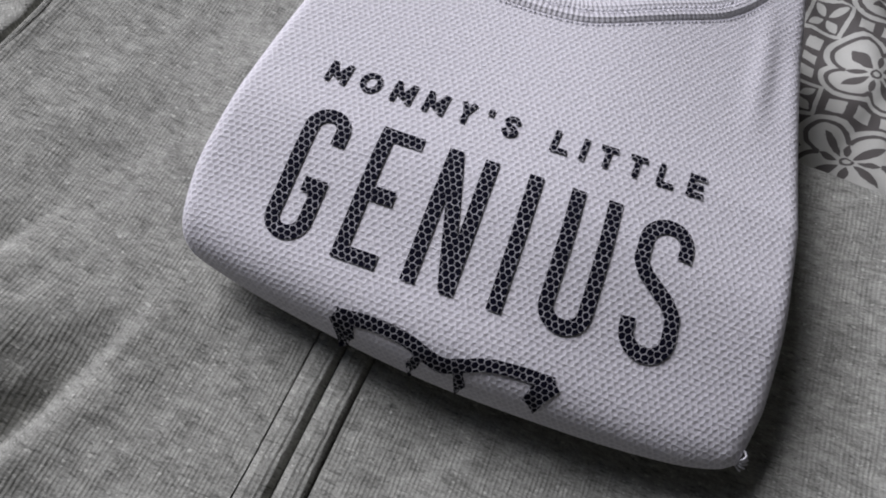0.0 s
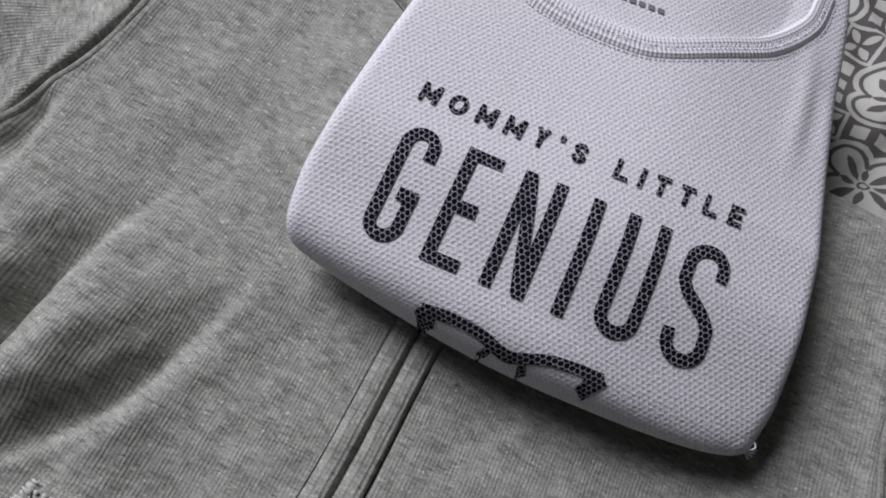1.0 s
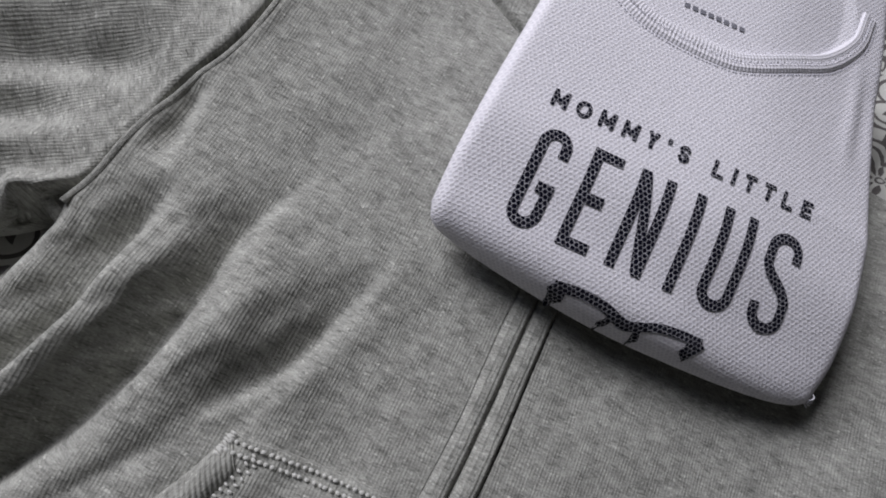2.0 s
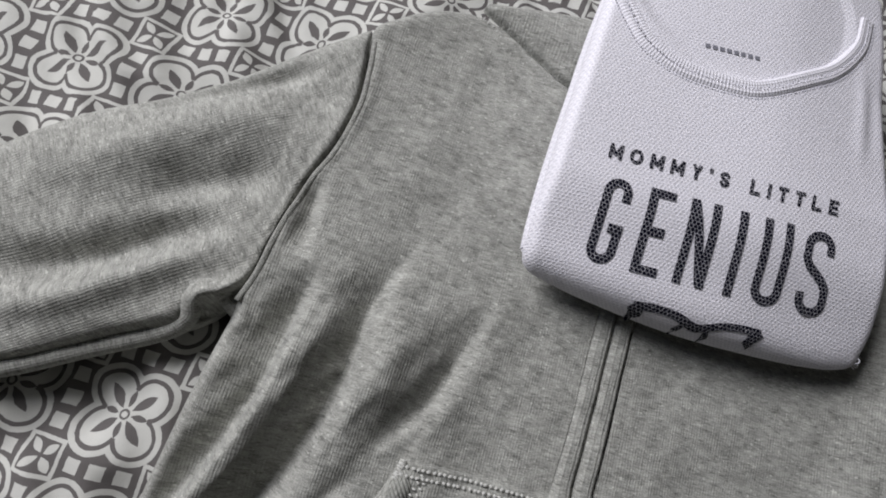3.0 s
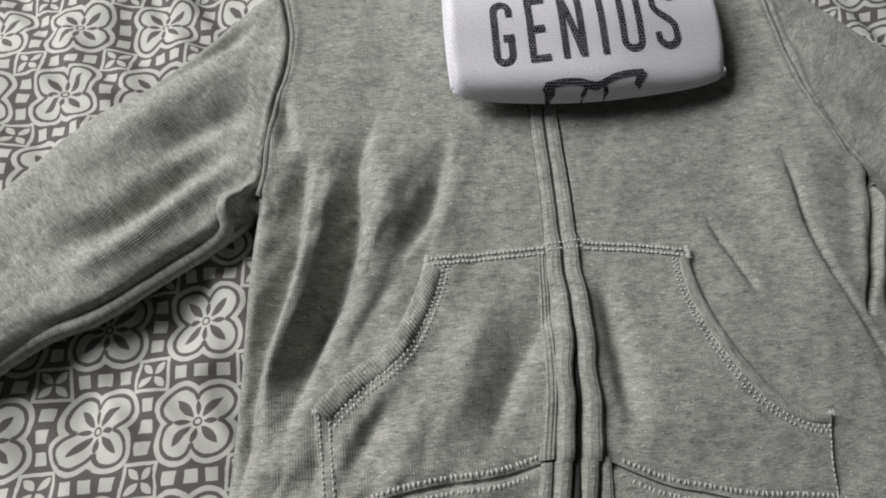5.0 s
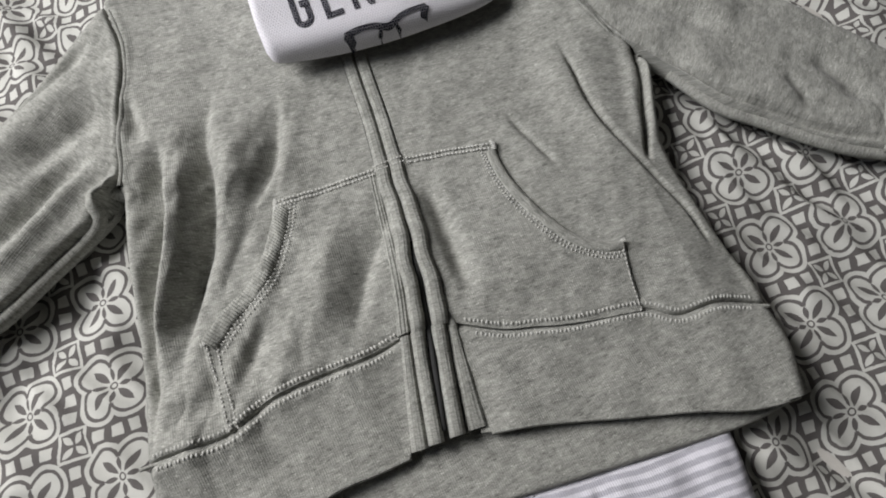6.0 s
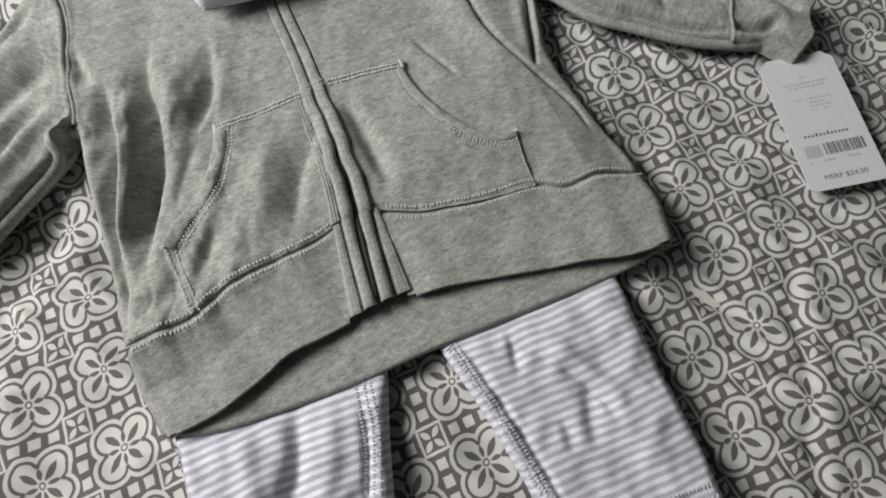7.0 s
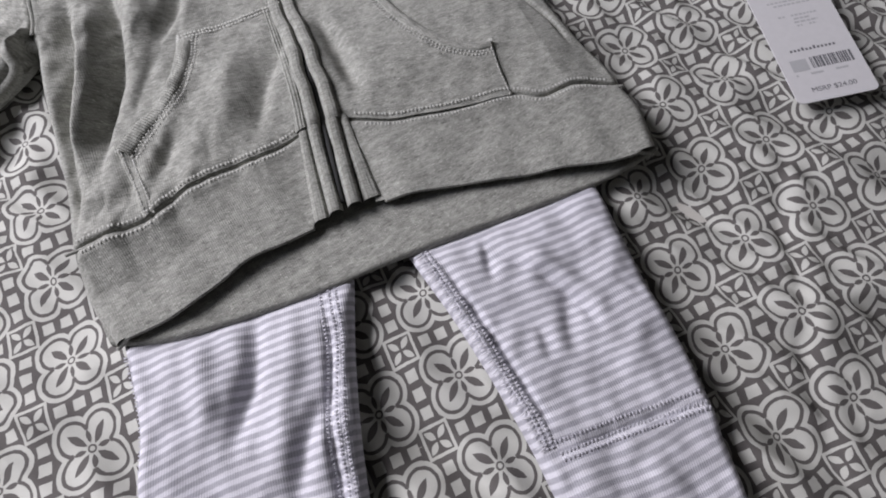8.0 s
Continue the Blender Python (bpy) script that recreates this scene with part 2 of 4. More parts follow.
def panel(name, bottom, top, left, right, height, mat, nu=90, nv=90, edges="", width=0.007, low=0.0006, lift=0.0, seams="", parent=None, label="", only=None, weave=None):
    """A piece of cloth between four lines, at the height that height(x, y) gives; edges (b, t, l, r) roll down to the bed
    (as far as only[edge](x, y) says, from 0 to 1), seams dip a little."""
    P, u, v = coons(bottom, top, left, right, nu, nv)
    x, y = P[..., 0], P[..., 1]
    wide = np.linalg.norm(P[:, -1] - P[:, 0], axis=-1)[:, None]
    tall = np.linalg.norm(P[-1] - P[0], axis=-1)[None, :]
    off = {"l": u * wide, "r": (1 - u) * wide, "b": v * tall, "t": (1 - v) * tall}
    z = height(x, y) + lift
    spread = np.zeros(P.shape[:2] + (2,))
    inward = {"l": P[:, 1:2] - P[:, :1], "r": P[:, -2:-1] - P[:, -1:], "b": P[1:2] - P[:1], "t": P[-2:-1] - P[-1:]}
    for e in edges:
        share = only[e](x, y) if only and e in only else 1.0
        foot = low(x, y) if callable(low) else low
        flat, z = z, foot + (z - foot) * (1 - share * (1 - roll_off(off[e], width)))
        way = inward[e][..., :2]
        spread = spread - way / (np.linalg.norm(way, axis=-1, keepdims=True) + 1e-12) * (flat - z)[..., None]
    for e in seams:
        z = z - 0.0022 * np.exp(-(off[e] / 0.0009) ** 2) + 0.0006 * np.exp(-((off[e] - 0.0040) / 0.0025) ** 2)
    verts = np.stack([x, y, z], -1)
    if weave is None:  # along the cloth, from its top
        w = verts
    else:
        w = P
    dv = np.vstack([np.zeros(nu), np.cumsum(np.linalg.norm(np.diff(w, axis=0), axis=-1), 0)])
    if weave in (None, "leg"):
        mid = x.mean(axis=1, keepdims=True) if weave else 0.0
        uvs = np.stack([x - mid, dv - dv[-1:]], -1).reshape(-1, 2)
    else:  # straight across the plan, turned by that many degrees
        c, d = math.cos(radians(weave)), math.sin(radians(weave))
        gx, gy = x + spread[..., 0], y + spread[..., 1]
        uvs = np.stack([c * gx + d * gy, -d * gx + c * gy], -1).reshape(-1, 2)
    return part(name, mesh(name, verts.reshape(-1, 3), grid_faces(nv, nu), mat, uvs), parent, label)


def away(x, y, line):
    """Signed distance from a smooth line (plus: to its right) and the share along it."""
    p = curve(line, 30)
    best, side, share = np.full(x.shape, 9.0), np.zeros(x.shape), np.zeros(x.shape)
    for k in range(len(p) - 1):
        a, d = p[k], p[k + 1] - p[k]
        t = np.clip(((x - a[0]) * d[0] + (y - a[1]) * d[1]) / (d @ d), 0, 1)
        ox, oy = x - a[0] - t * d[0], y - a[1] - t * d[1]
        r = np.hypot(ox, oy)
        near = r < best
        best, share = np.where(near, r, best), np.where(near, (k + t) / (len(p) - 1), share)
        side = np.where(near, np.sign(ox * d[1] - oy * d[0]), side)
    return best * side, share


def fold(x, y, line, rise, width, fade=0.25, steep=1.0, power=2.0):
    """A ridge (or, with a negative rise, a valley) along a line, fading out at its ends; steep > 1 makes its right side the steeper one."""
    d, s = away(x, y, line)
    w = np.where(d > 0, width / steep, width)
    ends = np.clip(s / fade, 0, 1) * np.clip((1 - s) / fade, 0, 1)
    return rise * np.exp(-(np.abs(d / w) ** power)) * ends * ends * (3 - 2 * ends)


def ripple(x, y, size, seed=0.0):
    out = np.zeros(x.shape)
    flat = out.ravel()
    for k, (a, b) in enumerate(zip(x.ravel(), y.ravel())):
        flat[k] = noise.noise((a / size, b / size, seed))
    return out


def tube(line, radius, sides=6):
    """A round cord along a line of points in space."""
    p = np.asarray(line, float)
    tangent = np.gradient(p, axis=0)
    tangent /= np.linalg.norm(tangent, axis=1)[:, None]
    side = np.cross(tangent, (0, 0, 1.0)) + 1e-9
    side /= np.linalg.norm(side, axis=1)[:, None]
    up = np.cross(side, tangent)
    a = np.linspace(0, 2 * np.pi, sides, endpoint=False)
    verts = p[:, None] + radius * (np.cos(a)[None, :, None] * side[:, None] + np.sin(a)[None, :, None] * up[:, None])
    faces = [(k * sides + j, k * sides + (j + 1) % sides, (k + 1) * sides + (j + 1) % sides, (k + 1) * sides + j) for k in range(len(p) - 1) for j in range(sides)]
    faces += [tuple(range(sides))[::-1], tuple(range((len(p) - 1) * sides, len(p) * sides))]
    return verts.reshape(-1, 3), faces


def cord_mesh(name, line, radius, sides, mat):
    """A cord of cloth, with its weave along it."""
    p = np.asarray(line, float)
    verts, faces = tube(p, radius, sides)
    run = np.r_[0, np.cumsum(np.linalg.norm(np.diff(p, axis=0), axis=1))]
    uvs = np.stack([np.tile(np.arange(sides) * 6.28 * radius / sides, len(p)), np.repeat(run, sides)], -1)
    return mesh(name, verts, faces, mat, uvs)


def stitches(name, lines, height, mat, parent, pitch=0.0024, length=0.0017, wide=0.00045, lift=0.0003, across=False, label=""):
    """Rows of raised stitches along lines on a cloth."""
    verts, faces = [], []
    for line in lines:
        p = np.asarray(line, float)
        run = np.r_[0, np.cumsum(np.linalg.norm(np.diff(p, axis=0), axis=1))]
        for s in np.arange(pitch / 2, run[-1], pitch):
            s += random.uniform(-0.20, 0.20) * pitch
            c = np.array([np.interp(s, run, p[:, k]) for k in (0, 1)])
            e = np.array([np.interp(s + 1e-4, run, p[:, k]) for k in (0, 1)]) - np.array([np.interp(s - 1e-4, run, p[:, k]) for k in (0, 1)])
            e /= np.linalg.norm(e) + 1e-12
            n = np.array([-e[1], e[0]])
            if across:
                e, n = n, e
            e = e + n * random.uniform(-0.30, 0.30)
            z = float(height(np.array([c[0]]), np.array([c[1]]))[0]) + lift
            base = len(verts)
            half, w = length / 2 * random.uniform(0.85, 1.15), wide / 2
            for k, (a, b, h) in enumerate(((-1, 0, -0.0003), (-0.55, 1, 0.0), (-0.55, -1, 0.0), (-0.5, 0, 0.00022), (0.55, 1, 0.0), (0.55, -1, 0.0), (0.5, 0, 0.00022), (1, 0, -0.0003))):
                q = c + e * half * a + n * w * b
                verts.append((q[0], q[1], z + h))
            faces += [tuple(base + k for k in f) for f in ((0, 3, 1), (0, 2, 3), (1, 3, 6, 4), (2, 5, 6, 3), (4, 6, 7), (5, 7, 6))]
    return tagged(part(name, mesh(name, verts, faces, mat), parent, label), kind="stuff")


def beside(line, off, n=80):
    """The line moved sideways, to its left where off is positive."""
    p = curve(line, n) if len(line) < 30 else np.asarray(line, float)
    d = np.gradient(p, axis=0)
    d /= np.linalg.norm(d, axis=1)[:, None]
    return p + off * np.stack([-d[:, 1], d[:, 0]], 1)


def thing(name, label, category, **more):
    return tagged(new(name), label, category, **more)


def box_mesh(name, lo, hi, mat, bevel=0.0):
    bm = bmesh.new()
    bmesh.ops.create_cube(bm, size=1.0)
    for v in bm.verts:
        v.co = [lo[k] + (v.co[k] + 0.5) * (hi[k] - lo[k]) for k in range(3)]
    if bevel:
        bmesh.ops.bevel(bm, geom=bm.edges[:], offset=bevel, segments=3, affect="EDGES")
    me = bpy.data.meshes.new(name)
    bm.to_mesh(me)
    bm.free()
    me.materials.append(mat)
    return me


# ---- the room and the bed ----
def wall_with_window(name, a, b, height, sill, head, left, right):
    """A wall from a to b in plan, 0.12 thick, with one opening between the distances left and right from a."""
    a, b = Vector((*a, FLOOR)), Vector((*b, FLOOR))
    along = (b - a).normalized()
    bm = bmesh.new()
    length = (b - a).length
    for x0, x1, z0, z1 in ((0, left, 0, height), (right, length, 0, height), (left, right, 0, sill), (left, right, head, height)):
        if x1 - x0 < 0.01:
            continue
        made = bmesh.ops.create_cube(bm, size=1.0)["verts"]
        for v in made:
            v.co = (x0 + (v.co.x + 0.5) * (x1 - x0), v.co.y * 0.12, z0 + (v.co.z + 0.5) * (z1 - z0))
    me = bpy.data.meshes.new(name)
    bm.to_mesh(me)
    bm.free()
    me.materials.append(PLASTER)
    ob = tagged(new(name, me), kind="structure")
    ob.matrix_world = Matrix.Translation(a) @ Matrix.Rotation(math.atan2(along.y, along.x), 4, "Z")
    return ob


# Unseen room, added; the west wall stands close to bring its window near.
FLOOR = -0.5
tagged(new("floor", box_mesh("floor", (-0.9, -2.2, FLOOR - 0.05), (2.2, 2.4, FLOOR), BOARDS)), kind="structure")
tagged(new("ceiling", box_mesh("ceiling", (-0.9, -2.2, 1.95), (2.2, 2.4, 2.0), PLASTER)), kind="structure")
wall_with_window("wall_north", (-0.9, 2.4), (2.2, 2.4), 2.45, 0, 0, 0, 0)
wall_with_window("wall_south", (2.2, -2.2), (-0.9, -2.2), 2.45, 0, 0, 0, 0)
wall_with_window("wall_east", (2.2, 2.4), (2.2, -2.2), 2.45, 0, 0, 0, 0)
wall_with_window("wall_west", (-0.9, -2.2), (-0.9, 2.4), 2.45, 0.85, 2.05, 2.30, 3.50)
tagged(new("mattress", box_mesh("mattress", (-0.78, -1.0, FLOOR), (0.95, 1.0, -0.012), TICKING, 0.06)), "cream mattress under the printed sheet", "mattress")

LATTICE_U = (-0.2726, 25.7741, -1.7887, -1.4148, -2.4123, -2.1293)
LATTICE_V = (3.2815, 0.2218, 25.5135, 0.9064, -0.9937, 2.8572)


def sheet_height(x, y):
    z = 0.0034 * ripple(x, y, 0.075, 3.0) + 0.0040 * ripple(x + 0.3 * y, y * 0.5, 0.026, 8.0) + 0.0019 * ripple(x + 0.5 * y, 0.4 * y, 0.011, 6.0)
    z += fold(x, y, [(0.21, -0.09), (0.177, -0.139), (0.165, -0.165), (0.143, -0.196), (0.12, -0.26)], -0.0020, 0.0045, 0.2)
    z += fold(x, y, [(0.215, -0.09), (0.186, -0.139), (0.174, -0.165), (0.152, -0.196), (0.13, -0.26)], 0.0014, 0.006, 0.2)
    z += fold(x, y, [(-0.20, 0.30), (-0.172, 0.237), (-0.165, 0.205), (-0.16, 0.19)], -0.004, 0.005, 0.3)
    z += fold(x, y, [(0.13, 0.30), (0.108, 0.243), (0.10, 0.225)], -0.003, 0.005, 0.3)
    z += fold(x, y, [(-0.21, 0.03), (-0.17, 0.05), (-0.13, 0.09)], -0.003, 0.008, 0.3)
    z -= 0.0085 * np.abs(ripple(x + 0.6 * y, 0.35 * y, 0.021, 12.0)) + 0.0050 * np.abs(ripple(0.5 * x - 0.3 * y, x + y, 0.024, 15.0))
    return z - 0.0028


def bed_sheet():
    """The printed sheet: close-set in the middle, wide round it."""
    core = np.linspace(-0.36, 0.44, 380)
    xs = np.r_[np.linspace(-0.83, -0.38, 40), core, np.linspace(0.46, 1.0, 40)]
    ys = np.r_[np.linspace(-1.05, -0.40, 40), np.linspace(-0.38, 0.42, 380), np.linspace(0.44, 1.05, 40)]
    x, y = np.meshgrid(xs, ys)
    z = sheet_height(x, y)
    drop = np.clip(np.maximum(np.maximum(x - 0.93, -x - 0.76), np.abs(y) - 0.98), 0, 1)
    z = z - drop * 3.0
    cx, cy = np.clip(x, -0.35, 0.45), np.clip(y, -0.35, 0.4)
    basis = (1, cx, cy, cx * cx, cx * cy, cy * cy)
    u = sum(c * b for c, b in zip(LATTICE_U, basis)) + 25.7 * (x - cx)
    v = sum(c * b for c, b in zip(LATTICE_V, basis)) + 25.7 * (y - cy)
    me = mesh("bed_sheet", np.stack([x, y, z], -1).reshape(-1, 3), grid_faces(*x.shape), PRINTED, np.stack([u, v], -1).reshape(-1, 2))
    return tagged(new("bed_sheet", me), "grey cotton bed sheet printed with pale quatrefoil flowers", "bed sheet", kind="structure")


bed_sheet()


# ---- the hooded jacket ----
def jacket_height(x, y):
    """The height of the jacket's front as it lies, with its folds."""
    z = 0.0125 + 0.0007 * np.sin(x * 31 + y * 17) + 0.0006 * np.sin(y * 43 - x * 23)
    rough = np.clip((-0.02 - x) / 0.04, 0, 1) * np.clip((0.15 - y) / 0.05, 0, 1)
    z = z - 0.0042 * np.clip((y - 0.03) / 0.05, 0, 1) * (1 - rough) * np.clip((x + 0.100) / 0.04, 0, 1) * np.clip((0.118 - x) / 0.03, 0, 1)
    z = z + 0.0042 * rough + (0.36 + rough) * (0.0012 * ripple(x - 0.25 * y, 0.45 * y, 0.014, 5.0) + 0.0009 * ripple(x - 0.5 * y, 0.6 * y, 0.008, 6.0)) + 0.0010 * ripple(x, y, 0.022, 2.0)
    z = z - (0.15 + rough) * 0.0006 * np.exp(-((ripple(x - 0.35 * y, 0.35 * y, 0.019, 21.0) / 0.10) ** 2)) - (0.2 + rough) * 0.0004 * np.exp(-((ripple(x - 0.1 * y, 0.7 * y, 0.012, 27.0) / 0.10) ** 2))
    x, y = x + 0.0012 * np.sin(y * 75 + x * 20), y + 0.0012 * np.sin(x * 66)
    z = z + fold(x, y, [(-0.092, 0.132), (-0.097, 0.112), (-0.1005, 0.091), (-0.1055, 0.067), (-0.112, 0.045), (-0.117, 0.028), (-0.120, 0.008), (-0.122, -0.012)], -0.0106, 0.0024, 0.20, 0.30, 1.5)
    z = z + fold(x, y, [(-0.088, 0.128), (-0.0935, 0.105), (-0.0985, 0.078), (-0.1050, 0.053), (-0.110, 0.035), (-0.112, 0.010)], 0.0058, 0.0060, 0.3, 1.6, 1.25)
    z = z + fold(x, y, [(-0.064, 0.156), (-0.0720, 0.127), (-0.0755, 0.102), (-0.0835, 0.070), (-0.0925, 0.047), (-0.102, 0.026), (-0.108, 0.010)], -0.0116, 0.0025, 0.32, 0.30, 1.5)
    z = z + fold(x, y, [(-0.081, 0.140), (-0.086, 0.112), (-0.093, 0.082), (-0.101, 0.055), (-0.108, 0.030)], 0.0032, 0.0050, 0.3, 1.0, 1.2)
    z = z + fold(x, y, [(-0.056, 0.140), (-0.064, 0.108), (-0.074, 0.080), (-0.083, 0.056)], 0.0040, 0.0085, 0.4)
    z = z + fold(x, y, [(-0.034, 0.140), (-0.042, 0.107), (-0.054, 0.090), (-0.068, 0.075)], -0.0058, 0.0028, 0.42, 0.38, 1.6)
    z = z + fold(x, y, [(-0.1065, 0.162), (-0.1030, 0.146), (-0.0990, 0.128)], -0.0046, 0.0026, 0.4, 0.5)
    z = z + fold(x, y, [(-0.0015, 0.078), (-0.0040, 0.058), (-0.016, 0.036), (-0.030, 0.013), (-0.039, -0.001)], -0.0038, 0.0032, 0.42, 0.40, 1.6)
    z = z + fold(x, y, [(-0.026, 0.068), (-0.034, 0.045), (-0.045, 0.022), (-0.052, 0.006)], 0.0040, 0.0095, 0.35)
    z = z + fold(x, y, [(-0.062, 0.034), (-0.075, 0.018), (-0.083, 0.004)], -0.0035, 0.0045, 0.35)
    z = z + fold(x, y, [(-0.092, 0.018), (-0.098, 0.004), (-0.113, -0.003)], -0.003, 0.005, 0.35)
    z = z + fold(x, y, [(0.016, 0.075), (0.0185, 0.045), (0.0205, 0.022), (0.021, 0.002)], -0.0046, 0.0044, 0.35)
    z = z + fold(x, y, [(0.0695, 0.090), (0.0735, 0.078), (0.080, 0.052)], -0.0022, 0.0012, 0.25)
    z = z + fold(x, y, [(0.064, 0.090), (0.068, 0.075), (0.074, 0.052)], 0.0012, 0.005, 0.3)
    z = z + fold(x, y, [(0.108, 0.122), (0.1092, 0.105), (0.1118, 0.072), (0.1195, 0.042), (0.1280, 0.017), (0.1320, -0.008)], -0.0034, 0.0012, 0.15)
    z = z + fold(x, y, [(0.100, 0.122), (0.102, 0.100), (0.106, 0.072), (0.113, 0.042)], 0.0016, 0.006, 0.3)
    z = z + fold(x, y, [(0.1450, 0.116), (0.1420, 0.088), (0.1325, 0.0634), (0.1225, 0.0430)], -0.0050, 0.0014, 0.12)
    z = z + fold(x, y, [(0.1495, 0.104), (0.1462, 0.086), (0.1390, 0.066), (0.1310, 0.048)], 0.0046, 0.0044, 0.25)
    z = z + fold(x, y, [(0.1385, 0.118), (0.1375, 0.092), (0.1305, 0.070), (0.1220, 0.050)], 0.0022, 0.0035, 0.25)
    z = z - 0.0050 * np.clip((x - 0.116) / 0.02, 0, 1) * np.clip((0.13 - y) / 0.03, 0, 1)
    z = z + 0.0022 * np.exp(-(((x - 0.05) / 0.05) ** 2 + ((y - 0.02) / 0.05) ** 2))
    z = z + 0.0010 * np.sin(38 * x + 25 * y + 1.5 * np.sin(y * 40)) * np.sin(27 * y - 12 * x)
    return 0.0030 + 0.0016 * np.log1p(np.exp((z - 0.0030) / 0.0016))


HEM_L = [(-0.127, -0.013), (-0.109, -0.013), (-0.092, -0.013), (-0.074, -0.006), (-0.054, -0.003), (-0.031, -0.002), (-0.012, 0.002)]
HEM_R = [(0.006, 0.000), (0.026, -0.0100), (0.040, -0.0138), (0.056, -0.0178), (0.086, -0.022), (0.100, -0.030), (0.120, -0.031), (0.143, -0.039)]
SIDE_L = [(-0.127, -0.013), (-0.125, 0.020), (-0.122, 0.057), (-0.119, 0.090), (-0.116, 0.112)]
ARMHOLE_L = [(-0.116, 0.112), (-0.113, 0.125), (-0.112, 0.137), (-0.109, 0.157), (-0.104, 0.173), (-0.102, 0.191), (-0.104, 0.208), (-0.107, 0.225)]
SIDE_R = [(0.143, -0.039), (0.1435, -0.027), (0.1400, -0.010), (0.1385, 0.008), (0.1370, 0.035), (0.1385, 0.055), (0.1455, 0.077), (0.1500, 0.091), (0.147, 0.100)]
ARMHOLE_R = [(0.147, 0.100), (0.138, 0.114), (0.132, 0.130), (0.127, 0.150), (0.124, 0.174), (0.122, 0.205), (0.120, 0.234)]
NECK_L = [(-0.068, 0.245), (-0.047, 0.235), (-0.030, 0.227), (-0.010, 0.220), (0.004, 0.217)]
NECK_R = [(0.017, 0.217), (0.040, 0.220), (0.060, 0.226), (0.082, 0.237)]
POCKET_L = [[(-0.092, -0.012), (-0.093, 0.010), (-0.094, 0.028)], [(-0.094, 0.028), (-0.082, 0.038), (-0.066, 0.049), (-0.055, 0.067), (-0.050, 0.081)]]
POCKET_R = [[(0.087, -0.023), (0.089, -0.006), (0.092, 0.009)], [(0.092, 0.009), (0.085, 0.009), (0.070, 0.022), (0.060, 0.043), (0.056, 0.063), (0.057, 0.077)]]
ZIP_L = [(-0.011, 0.001), (-0.0066, 0.028), (-0.0046, 0.0496), (-0.0012, 0.086), (0.0006, 0.110), (0.0014, 0.147), (0.004, 0.217)]
ZIP_ML = [(-0.0042, 0.001), (0.0003, 0.028), (0.0028, 0.047), (0.0056, 0.084), (0.0074, 0.110), (0.0082, 0.147), (0.011, 0.217)]
ZIP_MR = [(-0.0018, 0.001), (0.0023, 0.028), (0.0032, 0.047), (0.0056, 0.084), (0.0074, 0.110), (0.0082, 0.147), (0.011, 0.217)]
ZIP_R = [(0.006, 0.000), (0.009, 0.022), (0.0110, 0.049), (0.0128, 0.086), (0.0142, 0.110), (0.0150, 0.147), (0.018, 0.217)]


def strip(name, a, b, height, mat, parent, rise=0.0026, n=140, across=14, label="", turned=False, ribs=0.0, cords=0.0, wave=0.0):
    """A rounded welt between two lines; ribs: relief across it, cords: relief along it."""
    ts = np.linspace(0, 1, n)
    A, B = curve(a, ts=ts), curve(b, ts=ts)
    u = crowded(across)
    P = A[:, None] * (1 - u)[None, :, None] + B[:, None] * u[None, :, None]
    x, y = P[..., 0], P[..., 1]
    x = x + wave * (np.sin(y * 150) + 0.6 * np.sin(y * 310 + 1.0)) * np.clip((0.10 - y) / 0.05, 0, 1) * np.clip(y / 0.01, 0, 1)
    run = np.linalg.norm(A[-1] - A[0])
    bulk = 0.50 + 0.50 * np.clip((0.095 - y) / 0.03, 0, 1)
    z = height(x, y) - 0.0018 + (rise * bulk + 0.0009) * np.sqrt(np.clip(1 - np.abs(2 * u - 1) ** 3.0, 0, 1))[None, :] * (1 + 0.07 * np.sin(run * ts * 160) + 0.07 * np.sin(run * ts * 330 + 1))[:, None]
    z = z + ribs * np.sin(ts * run * 6.2832 / 0.00135)[:, None] + cords * np.sin(u * 6.2832 * 4)[None, :]
    uvs = np.stack([np.broadcast_to(u[None] * 0.008, x.shape), np.broadcast_to(ts[:, None] * run, x.shape)], -1)
    uvs = (uvs[..., ::-1] if turned else uvs).reshape(-1, 2)
    return part(name, mesh(name, np.stack([x, y, z], -1).reshape(-1, 3), grid_faces(n, across), mat, uvs), parent, label)


def sleeve_height(top, bottom, folds, thick=0.013):
    def height(x, y):
        z = np.full(x.shape, thick)
        for line, rise, width in folds:
            z = z + fold(x, y, line, rise * 1.5, width, 0.3)
        z = z - 0.0004 * np.exp(-((ripple(x, y, 0.021, 31.0) / 0.14) ** 2)) - 0.0003 * np.exp(-((ripple(x, y, 0.010, 33.0) / 0.12) ** 2))
        return z + 0.0006 * np.sin(x * 60 + y * 35) + 0.0014 * ripple(x, y, 0.02, 9.0)
    return height


def below(level):
    return lambda x, y: np.clip((level - y) / 0.008, 0, 1)


